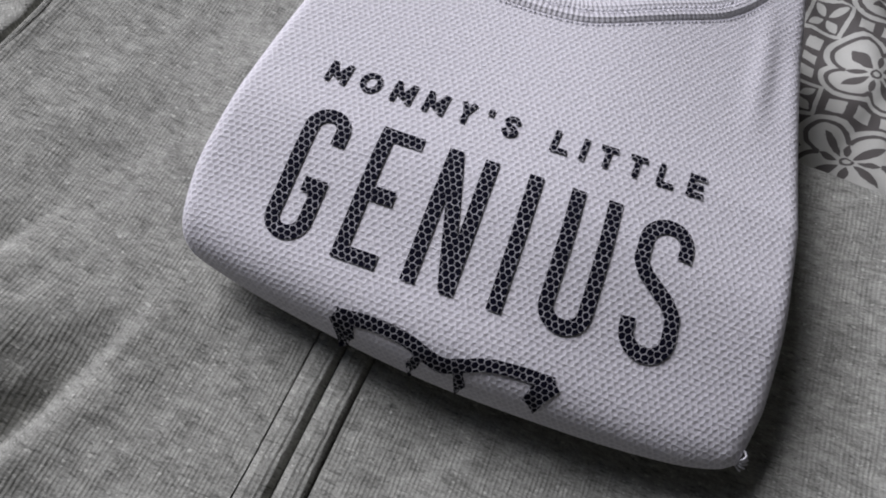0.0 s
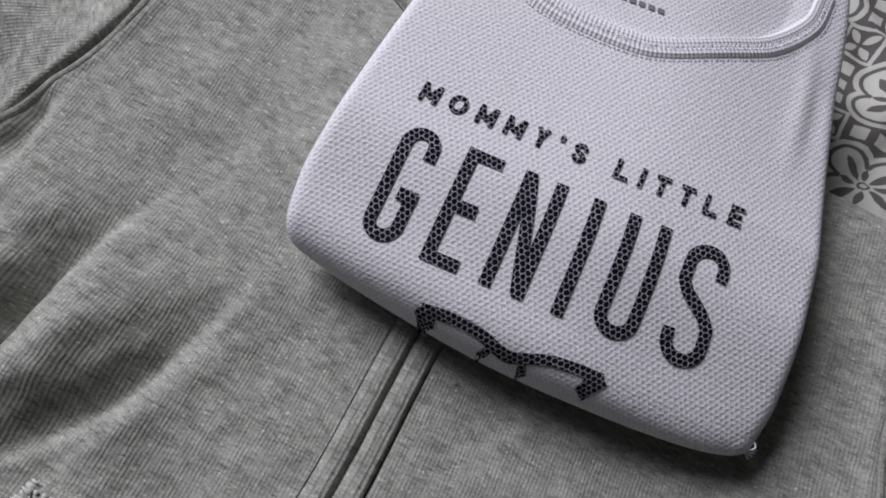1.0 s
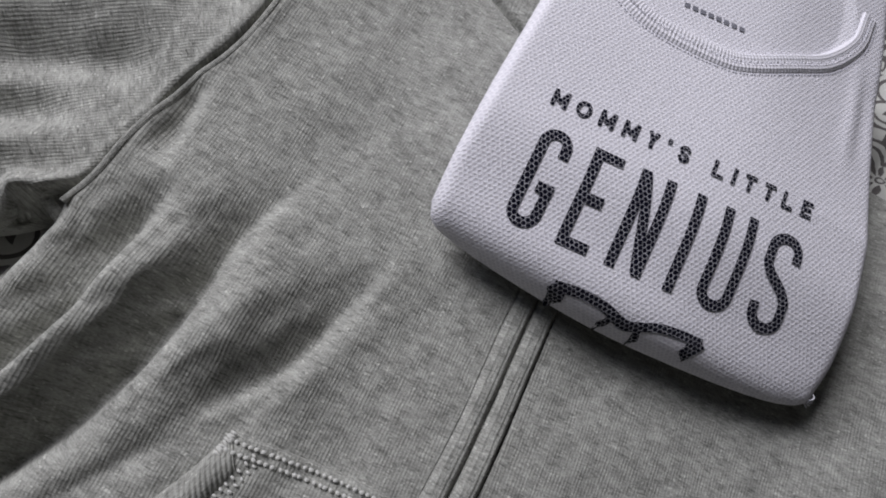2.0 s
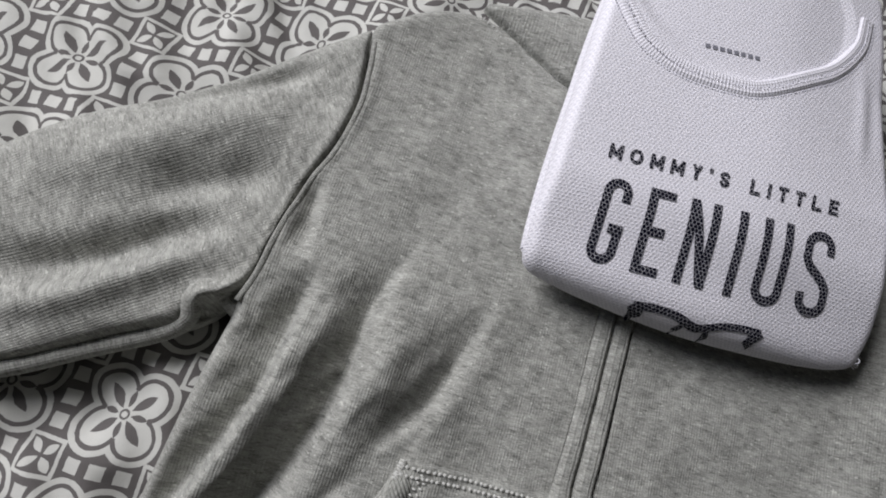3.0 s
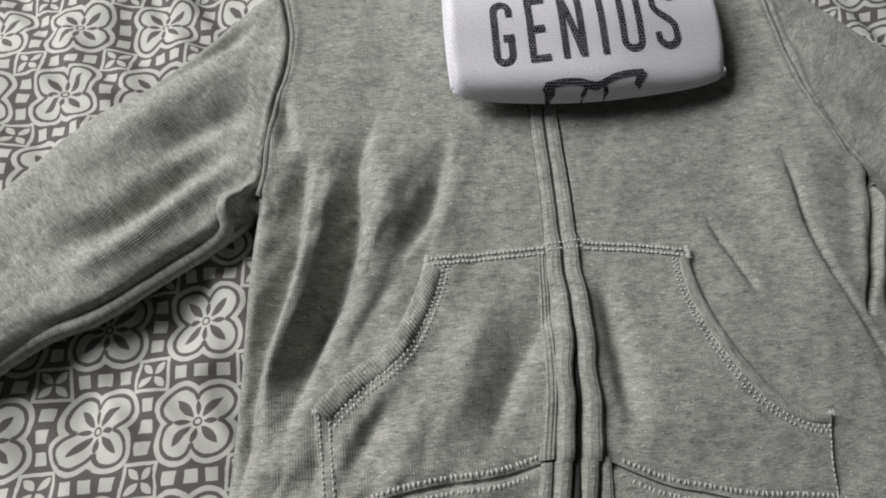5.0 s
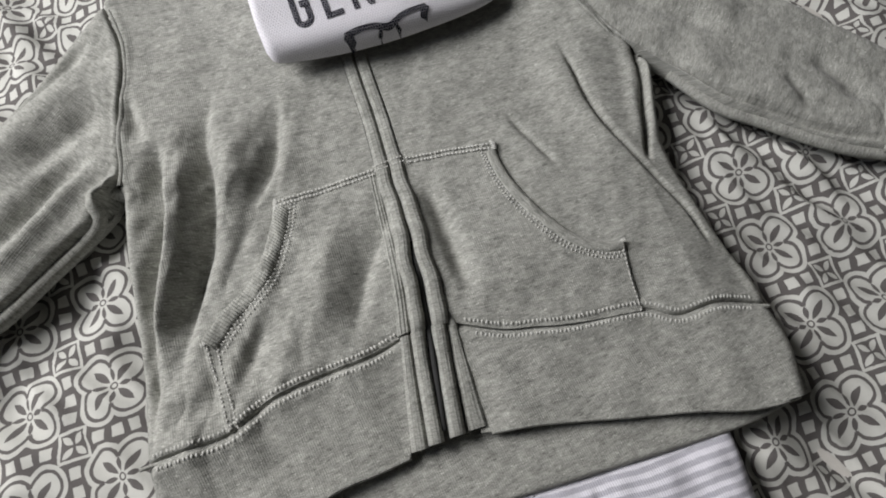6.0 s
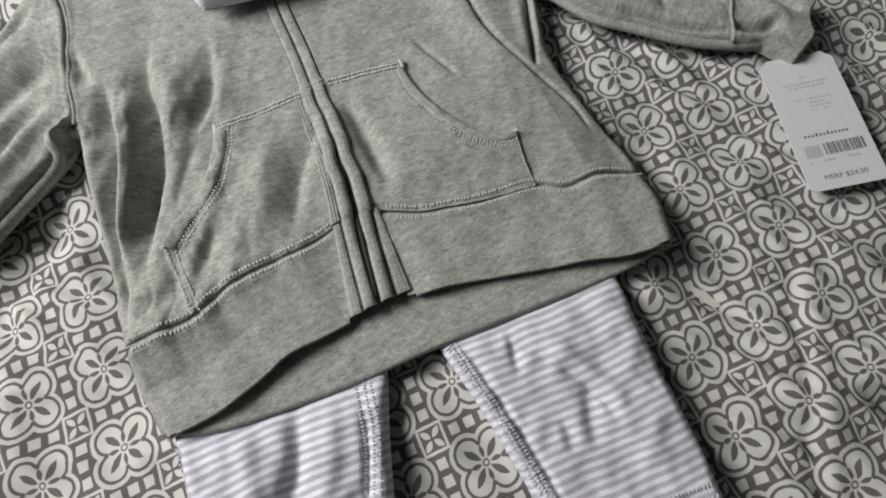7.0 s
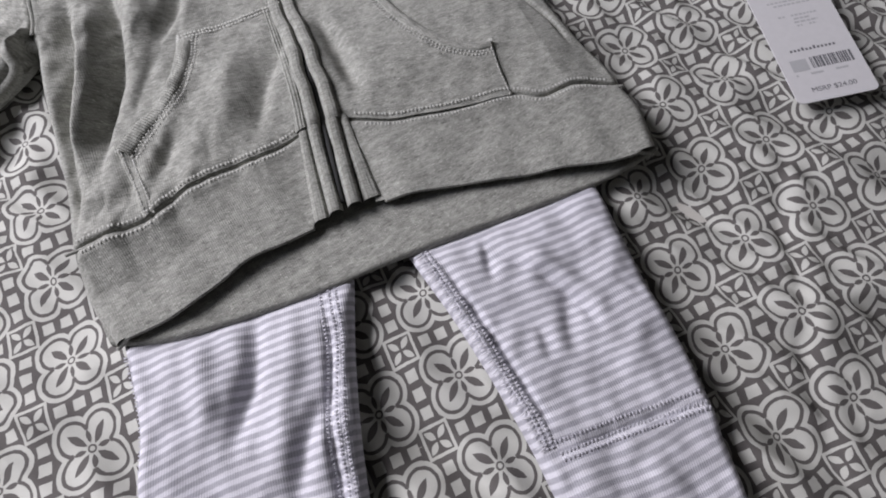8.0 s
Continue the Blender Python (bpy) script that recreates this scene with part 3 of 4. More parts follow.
def hooded_jacket():
    jacket = thing("hooded_jacket", "baby's light grey marl zip jacket lying open-armed on the sheet", "jacket")
    panel("front_panel", HEM_L, [(-0.107, 0.225), (-0.092, 0.238), (-0.080, 0.244), *NECK_L], [*SIDE_L, *ARMHOLE_L[1:]], ZIP_L, jacket_height, GREY, 170, 230, "lt", 0.009, seams="btl", parent=jacket, weave=0, only={"l": below(0.114), "t": lambda x, y: np.clip((-0.060 - x) / 0.012, 0, 1)})
    panel("front_panel", HEM_R, [*NECK_R, (0.096, 0.239), (0.113, 0.236), (0.120, 0.234)], ZIP_R, [*SIDE_R, *ARMHOLE_R[1:]], jacket_height, GREY, 170, 230, "rt", 0.008, seams="btr", parent=jacket, weave=0, only={"r": below(0.102), "t": lambda x, y: np.clip((x - 0.080) / 0.010, 0, 1)})

    # narrow topstitched turnings along the armholes
    for line, off in ((ARMHOLE_L, 0.0027), (ARMHOLE_R, -0.0027)):
        inner = beside(line, -off)
        strip("armhole_turning", beside(line, -off * 0.12)[::8], inner[::8], lambda x, y: jacket_height(x, y) + 0.0012, GREY_RIB, jacket, 0.0012, 120, 8)

    # sleeves
    left_top = [(-0.107, 0.225), (-0.131, 0.204), (-0.149, 0.187), (-0.175, 0.168), (-0.191, 0.157), (-0.212, 0.137), (-0.250, 0.095), (-0.280, 0.060)]
    left_low = [(-0.116, 0.112), (-0.124, 0.102), (-0.138, 0.092), (-0.155, 0.082), (-0.178, 0.068), (-0.200, 0.060), (-0.235, 0.035), (-0.262, 0.012)]
    left_folds = [
        ([(-0.112, 0.205), (-0.135, 0.188), (-0.160, 0.172), (-0.180, 0.160)], -0.0035, 0.0045),
        ([(-0.112, 0.180), (-0.140, 0.168), (-0.170, 0.145), (-0.200, 0.122)], 0.0028, 0.009),
        ([(-0.118, 0.142), (-0.142, 0.126), (-0.165, 0.110), (-0.200, 0.095)], -0.0045, 0.0065),
        ([(-0.120, 0.128), (-0.142, 0.115), (-0.165, 0.097), (-0.195, 0.082)], 0.0038, 0.006),
        ([(-0.115, 0.160), (-0.135, 0.148), (-0.160, 0.134)], -0.0025, 0.006),
        ([(-0.113, 0.118), (-0.121, 0.112), (-0.130, 0.107)], 0.0045, 0.0035),
        ([(-0.116, 0.109), (-0.124, 0.105), (-0.130, 0.100)], -0.0055, 0.0025),
        ([(-0.128, 0.102), (-0.146, 0.0905), (-0.162, 0.0805), (-0.177, 0.072), (-0.200, 0.065)], -0.0035, 0.0014),
    ]
    left_height = sleeve_height(left_top, left_low, left_folds)
    panel("sleeve", left_low[::-1], left_top[::-1], [left_low[-1], (-0.273, 0.036), left_top[-1]], ARMHOLE_L, left_height, GREY, 150, 110, "tb", 0.012, seams="r", parent=jacket, weave=-52)
    panel("cuff", [(-0.297, -0.016), (-0.262, 0.012)], [(-0.312, 0.030), (-0.280, 0.060)], [(-0.297, -0.016), (-0.306, 0.006), (-0.312, 0.030)], [(-0.262, 0.012), (-0.273, 0.036), (-0.280, 0.060)], left_height, GREY_RIB, 20, 30, "tbl", 0.010, parent=jacket, weave=0)
    roll = curve([(-0.1120, 0.1080, 0.0060), (-0.1165, 0.1105, 0.0090), (-0.1210, 0.1130, 0.0115), (-0.1262, 0.1122, 0.0125), (-0.1290, 0.1075, 0.0110), (-0.1288, 0.1025, 0.0080), (-0.1350, 0.0960, 0.0055), (-0.1550, 0.0842, 0.0045), (-0.1780, 0.0705, 0.0045), (-0.2000, 0.0625, 0.0045), (-0.2350, 0.0375, 0.0045), (-0.2620, 0.0145, 0.0045)], 110)
    part("sleeve_seam", cord_mesh("sleeve_seam", roll, 0.0034, 12, GREY), jacket)
    right_top = [(0.120, 0.234), (0.145, 0.202), (0.172, 0.172), (0.185, 0.158), (0.200, 0.146), (0.238, 0.103), (0.276, 0.051)]
    right_low = [(0.147, 0.100), (0.158, 0.084), (0.172, 0.0585), (0.190, 0.0415), (0.206, 0.0265), (0.220, 0.0155), (0.233, 0.0080)]
    right_folds = [
        ([(0.128, 0.190), (0.150, 0.160), (0.185, 0.120), (0.215, 0.085)], 0.0022, 0.010),
        ([(0.140, 0.150), (0.165, 0.125), (0.200, 0.090)], -0.0025, 0.007),
        ([(0.160, 0.098), (0.185, 0.067), (0.215, 0.042)], 0.0022, 0.007),
        ([(0.225, 0.070), (0.235, 0.050), (0.240, 0.030)], -0.0025, 0.006),
        ([(0.153, 0.096), (0.163, 0.082), (0.176, 0.0625), (0.193, 0.0460), (0.208, 0.0315), (0.222, 0.0205), (0.234, 0.0135), (0.244, 0.0100)], -0.0036, 0.0018),
        ([(0.264, 0.042), (0.271, 0.030), (0.277, 0.016), (0.282, 0.004)], -0.0042, 0.0030),
        ([(0.258, 0.034), (0.264, 0.018), (0.268, 0.000)], 0.0020, 0.0050),
        ([(0.236, 0.018), (0.249, 0.0085), (0.260, 0.0065), (0.268, 0.010)], -0.0045, 0.0030),
        ([(0.205, 0.062), (0.210, 0.050), (0.208, 0.040)], -0.0012, 0.0035),
    ]
    right_height = sleeve_height(right_top, right_low, right_folds, 0.012)
    wrist = [(0.233, 0.0080), (0.240, 0.022), (0.249, 0.033), (0.261, 0.0425), (0.276, 0.051)]
    panel("sleeve", right_low, right_top, ARMHOLE_R, wrist, right_height, GREY, 150, 150, "tb", 0.008, seams="l", parent=jacket, weave=48)
    panel("cuff", [(0.233, 0.0080), (0.2405, 0.0035), (0.2480, 0.0000), (0.2530, -0.008), (0.2586, -0.0185)], [(0.276, 0.051), (0.287, 0.031), (0.2956, 0.0097)], wrist, [(0.2586, -0.0185), (0.268, -0.0150), (0.2775, -0.0102), (0.2805, -0.004), (0.2846, 0.0027), (0.290, 0.0065), (0.2956, 0.0097)], right_height, GREY, 50, 60, "tbr", 0.0022, parent=jacket, weave=20)
    p = curve(wrist, 60)
    fall = np.minimum(1, np.linspace(0.7, 6, 60)) * np.minimum(1, np.linspace(7, 0.25, 60))
    part("cuff_seam", cord_mesh("cuff_seam", np.c_[p, (right_height(p[:, 0], p[:, 1]) - 0.0004) * fall], 0.0013, 8, GREY), jacket)
    p = curve([(x - 0.0003, y + 0.0012) for x, y in right_low[1:]] + [(0.2420, 0.0050), (0.2490, 0.0020)], 100)
    part("sleeve_seam", cord_mesh("sleeve_seam", np.c_[p, np.full(100, 0.0046)], 0.0032, 12, GREY), jacket)

    # hood, folded away under the bodysuit
    hood_height = lambda x, y: 0.0086 + 0.0035 * np.exp(-(((y - 0.243 + 0.3 * (x + 0.04)) / 0.006) ** 2))
    panel("hood", [(-0.070, 0.246), *NECK_L[1:], NECK_R[0], *NECK_R[1:]], [(-0.066, 0.252), (-0.047, 0.259), (-0.020, 0.262), (0.04, 0.258), (0.082, 0.245)], [(-0.070, 0.246), (-0.066, 0.252)], [(0.082, 0.237), (0.082, 0.245)], hood_height, GREY_RIB, 110, 50, "t", 0.010, seams="b", parent=jacket, weave=0)

    # hem
    seam_line = np.vstack([curve(HEM_L, 60), curve(HEM_R, 60)])

    def hem_height(x, y):
        top = np.interp(x, seam_line[:, 0], seam_line[:, 1])
        w = np.clip((top - y) / 0.022, 0, 1)
        return jacket_height(x, top + 0.001) * (1 - w) + w * (0.0118 + 0.0009 * np.sin(x * 70)) + 0.0018 * ripple(x, y * 0.5, 0.016, 4.0) * w
    bands = [panel("hem_band", [(-0.123, -0.057), (-0.107, -0.0572), (-0.092, -0.056), (-0.073, -0.051), (-0.058, -0.0465), (-0.042, -0.046), (-0.027, -0.045)], HEM_L, [(-0.123, -0.057), (-0.128, -0.034), (-0.127, -0.013)], [(-0.027, -0.045), (-0.019, -0.020), (-0.012, 0.002)], hem_height, GREY, 130, 60, "l", 0.008, seams="t", parent=jacket, weave=6)]
    bands.append(panel("hem_band", [(0.003, -0.0460), (0.028, -0.051), (0.064, -0.061), (0.090, -0.068), (0.111, -0.075), (0.138, -0.078)], HEM_R, [(0.003, -0.0460), (0.005, -0.020), (0.006, 0.000)], [(0.138, -0.078), (0.144, -0.055), (0.143, -0.039)], hem_height, GREY, 130, 60, "r", 0.008, seams="t", parent=jacket, weave=6))
    back_height = lambda x, y: 0.0062 + 0.0006 * np.sin(x * 45)
    panel("back_hem_band", [(-0.124, -0.056), (-0.102, -0.0645), (-0.073, -0.069), (-0.037, -0.0725), (0.001, -0.074), (0.042, -0.077), (0.086, -0.080), (0.114, -0.081), (0.139, -0.078)], [(-0.122, -0.020), (0.0, -0.020), (0.138, -0.035)], [(-0.124, -0.056), (-0.125, -0.040), (-0.122, -0.020)], [(0.139, -0.078), (0.142, -0.055), (0.138, -0.035)], back_height, GREY, 130, 40, "b", 0.0022, low=0.0035, parent=jacket, weave=6)

    # front edge of the hems: a turned cloth edge
    for line, h in (([(-0.123, -0.057), (-0.107, -0.0572), (-0.092, -0.056), (-0.073, -0.051), (-0.058, -0.0465), (-0.042, -0.046), (-0.027, -0.045)], hem_height), ([(0.007, -0.047), (0.028, -0.051), (0.064, -0.061), (0.090, -0.068), (0.111, -0.075), (0.136, -0.0785)], hem_height)):
        p = curve(line, 90)
        z = h(p[:, 0], p[:, 1]) - 0.0010
        z[:8] *= np.linspace(0.25, 1, 8) if line[0][0] < 0 else 1
        z[-8:] *= np.linspace(1, 0.25, 8) if line[0][0] > 0 else 1
        part("hem_fold", cord_mesh("hem_fold", np.c_[p, z], 0.0011, 8, GREY), bands[line[0][0] > 0])

    # the seam's own roll, between the two rows of stitches
    for line in (HEM_L, HEM_R):
        p = curve(line, 110) - (0, 0.0006)
        rolled = np.c_[p, hem_height(p[:, 0], p[:, 1]) - 0.0017]
        part("hem_seam", cord_mesh("hem_seam", rolled, 0.0008, 8, GREY), jacket)

    # zip welts; a near-black cord in their gap stands in for its shade
    welt_base = lambda x, y: jacket_height(x, y) + 0.0013 * np.clip((0.088 - y) / 0.004, 0, 1) * np.clip(y / 0.004, 0, 1)
    strip("zip_welt", ZIP_L, ZIP_ML, welt_base, GREY_RIB, jacket, 0.0040, 180, 30, cords=0.00007, wave=0.0005)
    strip("zip_welt", ZIP_MR, ZIP_R, welt_base, GREY_RIB, jacket, 0.0040, 180, 30, cords=0.00007, wave=0.0005)
    strip("zip_facing", [(-0.0168, 0.0020), (-0.0118, 0.028), (-0.0062, 0.079)], [(-0.0105, 0.0025), (-0.0058, 0.028), (-0.0010, 0.080)], lambda x, y: jacket_height(x, y) + 0.0014, GREY_RIB, jacket, 0.0014, 90, 30, cords=0.00022)
    low = (-0.0265, -0.0190, -0.0110, -0.0028, 0.0070)
    high = (-0.0160, -0.0113, -0.0034, 0.0050, 0.0092)
    for k in range(4):
        a, b = 0.0011 * (k == 2), 0.0011 * (k == 1)
        strip("hem_welt", [(low[k] + a, -0.0435), (0.5 * (low[k] + high[k]) + a, -0.02), (high[k] + a, 0.0015)], [(low[k + 1] - b, -0.0440), (0.5 * (low[k + 1] + high[k + 1]) - b, -0.02), (high[k + 1] - b, 0.0012)], hem_height, GREY_RIB, jacket, 0.0042 if k in (1, 2) else 0.0023, 60, 30, cords=0.00006)
    gap = curve([(-0.0110, -0.040), (-0.0065, -0.018), (-0.003, 0.002), (0.0013, 0.028), (0.0028, 0.040)], 60)
    part("gap_shade", mesh("gap_shade", *tube(np.c_[gap, jacket_height(gap[:, 0], gap[:, 1]) + np.linspace(0.0003, 0.0000, 60)], 0.0013, 6), GAP_SHADE), jacket, "dark cord for the shade in the gap between the zip welts")

    # pockets
    over = lambda x, y: jacket_height(x, y) + 0.0003 + 0.0010 * np.clip((y - np.interp(x, seam_line[:, 0], seam_line[:, 1])) / 0.006, 0, 1)
    edge_l, edge_r = joined(*POCKET_L), joined(*POCKET_R)
    pocket_a = panel("pocket", [(-0.092, -0.0126), (-0.074, -0.0056), (-0.054, -0.0026), (-0.031, -0.0016), (-0.0105, 0.0022)], [(-0.050, 0.081), (-0.026, 0.0825), (-0.0003, 0.083)], edge_l, [(-0.0105, 0.0025), (-0.0055, 0.028), (-0.0003, 0.083)], over, GREY, 110, 110, "lt", 0.0010, low=lambda x, y: jacket_height(x, y) - 0.0006, parent=jacket, weave=0)
    pocket_b = panel("pocket", [(0.0058, 0.0004), (0.026, -0.0096), (0.040, -0.0134), (0.056, -0.0174), (0.087, -0.0219)], [(0.0122, 0.084), (0.035, 0.081), (0.057, 0.077)], [(0.0058, 0.001), (0.0085, 0.025), (0.0122, 0.084)], edge_r, over, GREY, 110, 110, "rt", 0.0010, low=lambda x, y: jacket_height(x, y) - 0.0006, parent=jacket, weave=0)
    bind_l = beside(curve(POCKET_L[1], 60), -0.0082)
    strip("pocket_binding", POCKET_L[1], bind_l[::6], lambda x, y: over(x, y) + 0.0006, GREY_RIB, pocket_a, 0.0016, 520, 10, turned=True, ribs=0.00020)
    rim_r = [(0.0905, 0.0100), (0.083, 0.0115), *POCKET_R[1][2:]]
    bind_r = beside(curve(rim_r, 60), 0.0062)
    strip("pocket_binding", rim_r, bind_r[::6], lambda x, y: over(x, y) + 0.0006, GREY, pocket_b, 0.0013, 160, 10, turned=True, ribs=0.00004)

    # stitching
    top_l, top_r = [(-0.050, 0.081), (-0.026, 0.0825), (-0.003, 0.083)], [(0.0140, 0.084), (0.035, 0.081), (0.057, 0.077)]
    stitches("stitching", [beside(top_l, -0.0018), beside(top_l, -0.0042), beside(top_r, -0.0018), beside(top_r, -0.0042)], over, THREAD, jacket, 0.0017, 0.0014, 0.0009, 0.0008)
    stitches("stitching", [bind_l, bind_l + (0.0014, -0.0016), bind_r, bind_r + (-0.0014, -0.0014)], over, THREAD, jacket, 0.0019, 0.0015, 0.0006, 0.0004, True)
    across = [(-0.003, 0.083), (0.005, 0.0838), (0.0140, 0.084)]
    stitches("stitching", [beside(across, -0.0010), beside(across, -0.0036)], lambda x, y: jacket_height(x, y) + 0.0034, THREAD, jacket, 0.0016, 0.0012, 0.0006, 0.0002)
    side_l, side_r = curve(POCKET_L[0], 50), curve(POCKET_R[0], 50)
    stitches("stitching", [side_l + (0.0016, 0), side_l + (0.0050, 0), side_r - (0.0016, 0)], over, THREAD, jacket, 0.0019, 0.0015, 0.0006, 0.0005)
    on_seam = lambda x, y: np.where((x > -0.0905) & (x < 0.0860), over(x, y), jacket_height(x, y))
    stitches("stitching", [beside(HEM_L, 0.0026)[4:-3], beside(HEM_R, 0.0026)[3:-5]], on_seam, THREAD, jacket, 0.0018, 0.0018, 0.0008, 0.0006, True)
    stitches("stitching", [beside(HEM_L, -0.0026)[4:-6], beside(HEM_R, -0.0026)[6:-5]], hem_height, THREAD, jacket, 0.0018, 0.0018, 0.0008, 0.0008, True)
    stitches("stitching", [beside(NECK_L, -0.003)], jacket_height, THREAD, jacket, 0.0022, 0.0013, 0.0005, 0.0004, True)
    corners = [[(-0.094, 0.0255), (-0.088, 0.0275)], [(-0.0490, 0.0812), (-0.0502, 0.0752)], [(0.087, 0.0075), (0.092, 0.0085)], [(0.0555, 0.0775), (0.0555, 0.072)]]
    stitches("bar_tack", [np.array(c) for c in corners], over, THREAD, jacket, 0.0007, 0.0024, 0.0006, 0.0010, True, "dense pale bar tacks on the pocket corners")
    return jacket


hooded_jacket()


# ---- the folded bodysuit ----
SUIT_LOW = [(-0.0324, 0.1548), (-0.0299, 0.1506), (-0.0240, 0.1484), (-0.006, 0.1462), (0.025, 0.1445), (0.055, 0.1460), (0.075, 0.1484), (0.085, 0.1510), (0.0890, 0.1535)]
SUIT_LEFT = [(-0.0324, 0.1548), (-0.0328, 0.164), (-0.0328, 0.178), (-0.0322, 0.197), (-0.0312, 0.215), (-0.0294, 0.247), (-0.025, 0.290)]
SUIT_RIGHT = [(0.0890, 0.1535), (0.0898, 0.165), (0.0893, 0.178), (0.0880, 0.197), (0.0856, 0.223), (0.0832, 0.250), (0.0810, 0.274), (0.078, 0.292)]
COLLAR_OUT = [(-0.0310, 0.262), (-0.0275, 0.250), (-0.0214, 0.2409), (-0.0135, 0.2328), (0.0004, 0.2273), (0.0215, 0.2272), (0.0335, 0.2305), (0.0493, 0.2412), (0.0615, 0.2515), (0.0705, 0.266), (0.0725, 0.280)]


def suit_top(x, y):
    """The upper face of the folded bodysuit, which falls away to its right shoulder, without the rounded rims."""
    t = np.clip((y - 0.150) / 0.034, 0, 1)
    h = 0.0275 + 0.0070 * t * t * (3 - 2 * t) + 0.0004 * np.sin(x * 75 + 1) * np.sin(y * 52)
    h = h - np.interp(y, (0.155, 0.200, 0.250), (0.15, 0.07, 0.20)) * np.log1p(np.exp((x - 0.040) / 0.004)) * 0.004
    return np.maximum(h, 0.0215)


def suit_height(x, y):
    p = curve(SUIT_LOW, 200)
    yb = np.interp(x, p[:, 0], p[:, 1])
    l, r = curve(SUIT_LEFT, 200), curve(SUIT_RIGHT, 200)
    xl, xr = np.interp(y, l[:, 1], l[:, 0]), np.interp(y, r[:, 1], r[:, 0])
    h = suit_top(x, y)
    h = h + fold(x, y, [(0.0690, 0.268), (0.0712, 0.250), (0.0715, 0.232), (0.071, 0.212)], 0.0006, 0.0030, 0.4)
    h = h + fold(x, y, [(0.0752, 0.256), (0.0758, 0.238), (0.0755, 0.220)], -0.0003, 0.0030, 0.4)
    e = np.hypot((x - 0.0200) / 0.0450, (y - 0.2700) / 0.0375)
    h = h - 0.0012 * np.clip((1.0 - e) / 0.10, 0, 1)
    base = 0.0195 - 0.0040 * np.clip((0.164 - y) / 0.012, 0, 1) + 0.0078 * np.clip((y - 0.143) / 0.024, 0, 1) * np.clip((0.005 - x) / 0.025, 0, 1)
    soft = lambda d, w: np.sqrt(1 - (1 - np.clip(d / w, 0, 1)) ** 3.2)
    return base + (h - base) * soft(y - yb, 0.0140) * soft(x - xl, 0.0050) * soft(xr - x, 0.0060)


def view_fitted(strokes):
    """Printed strokes fitted to the camera's view: shifted outwards where the cloth lies lower."""
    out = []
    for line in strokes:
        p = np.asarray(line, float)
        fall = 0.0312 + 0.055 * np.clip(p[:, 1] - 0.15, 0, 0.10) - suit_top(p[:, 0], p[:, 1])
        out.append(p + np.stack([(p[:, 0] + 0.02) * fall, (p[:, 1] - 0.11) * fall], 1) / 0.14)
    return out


def down(x, y):
    """How far a place on the bodysuit lies from its lower edge, along the cloth."""
    p = curve(SUIT_LOW, 200)
    d = np.linspace(0, 0.16, 1600) ** 1.0
    z = 0.0100 * np.sqrt(1 - (1 - np.clip(d / 0.0140, 0, 1)) ** 3.2)
    run = np.r_[0, np.cumsum(np.hypot(np.diff(d), np.diff(z)))]
    return np.interp(y - np.interp(x, p[:, 0], p[:, 1]), d, run)


def stroke_mesh(name, strokes, width, height, mat, lift=0.00025):
    """Flat printed strokes, laid on a cloth at its height."""
    verts, faces, uvs = [], [], []
    for line in strokes:
        p = np.asarray(line, float)
        run = np.r_[0, np.cumsum(np.linalg.norm(np.diff(p, axis=0), axis=1))]
        n = max(3, int(run[-1] / 0.0005))
        s = np.linspace(0, run[-1], n)
        c = np.stack([np.interp(s, run, p[:, k]) for k in (0, 1)], 1)
        d = np.gradient(c, axis=0)
        d /= np.linalg.norm(d, axis=1)[:, None] + 1e-12
        m = np.stack([-d[:, 1], d[:, 0]], 1)
        off = np.linspace(-0.5, 0.5, 7) * width
        P = c[:, None] + m[:, None] * off[None, :, None]
        z = height(P[..., 0], P[..., 1]) + lift + 0.00002 * (len(verts) % 5)
        base = len(verts)
        verts += np.concatenate([P, z[..., None]], -1).reshape(-1, 3).tolist()
        uvs += np.stack([P[..., 0], down(P[..., 0], P[..., 1])], -1).reshape(-1, 2).tolist()
        faces += (grid_faces(n, 7) + base).tolist()
    return mesh(name, verts, faces, mat, uvs)


def arc(cx, cy, rx, ry, a, b, n=14):
    t = np.radians(np.linspace(a, b, n))
    return [(cx + rx * math.cos(k), cy + ry * math.sin(k)) for k in t]


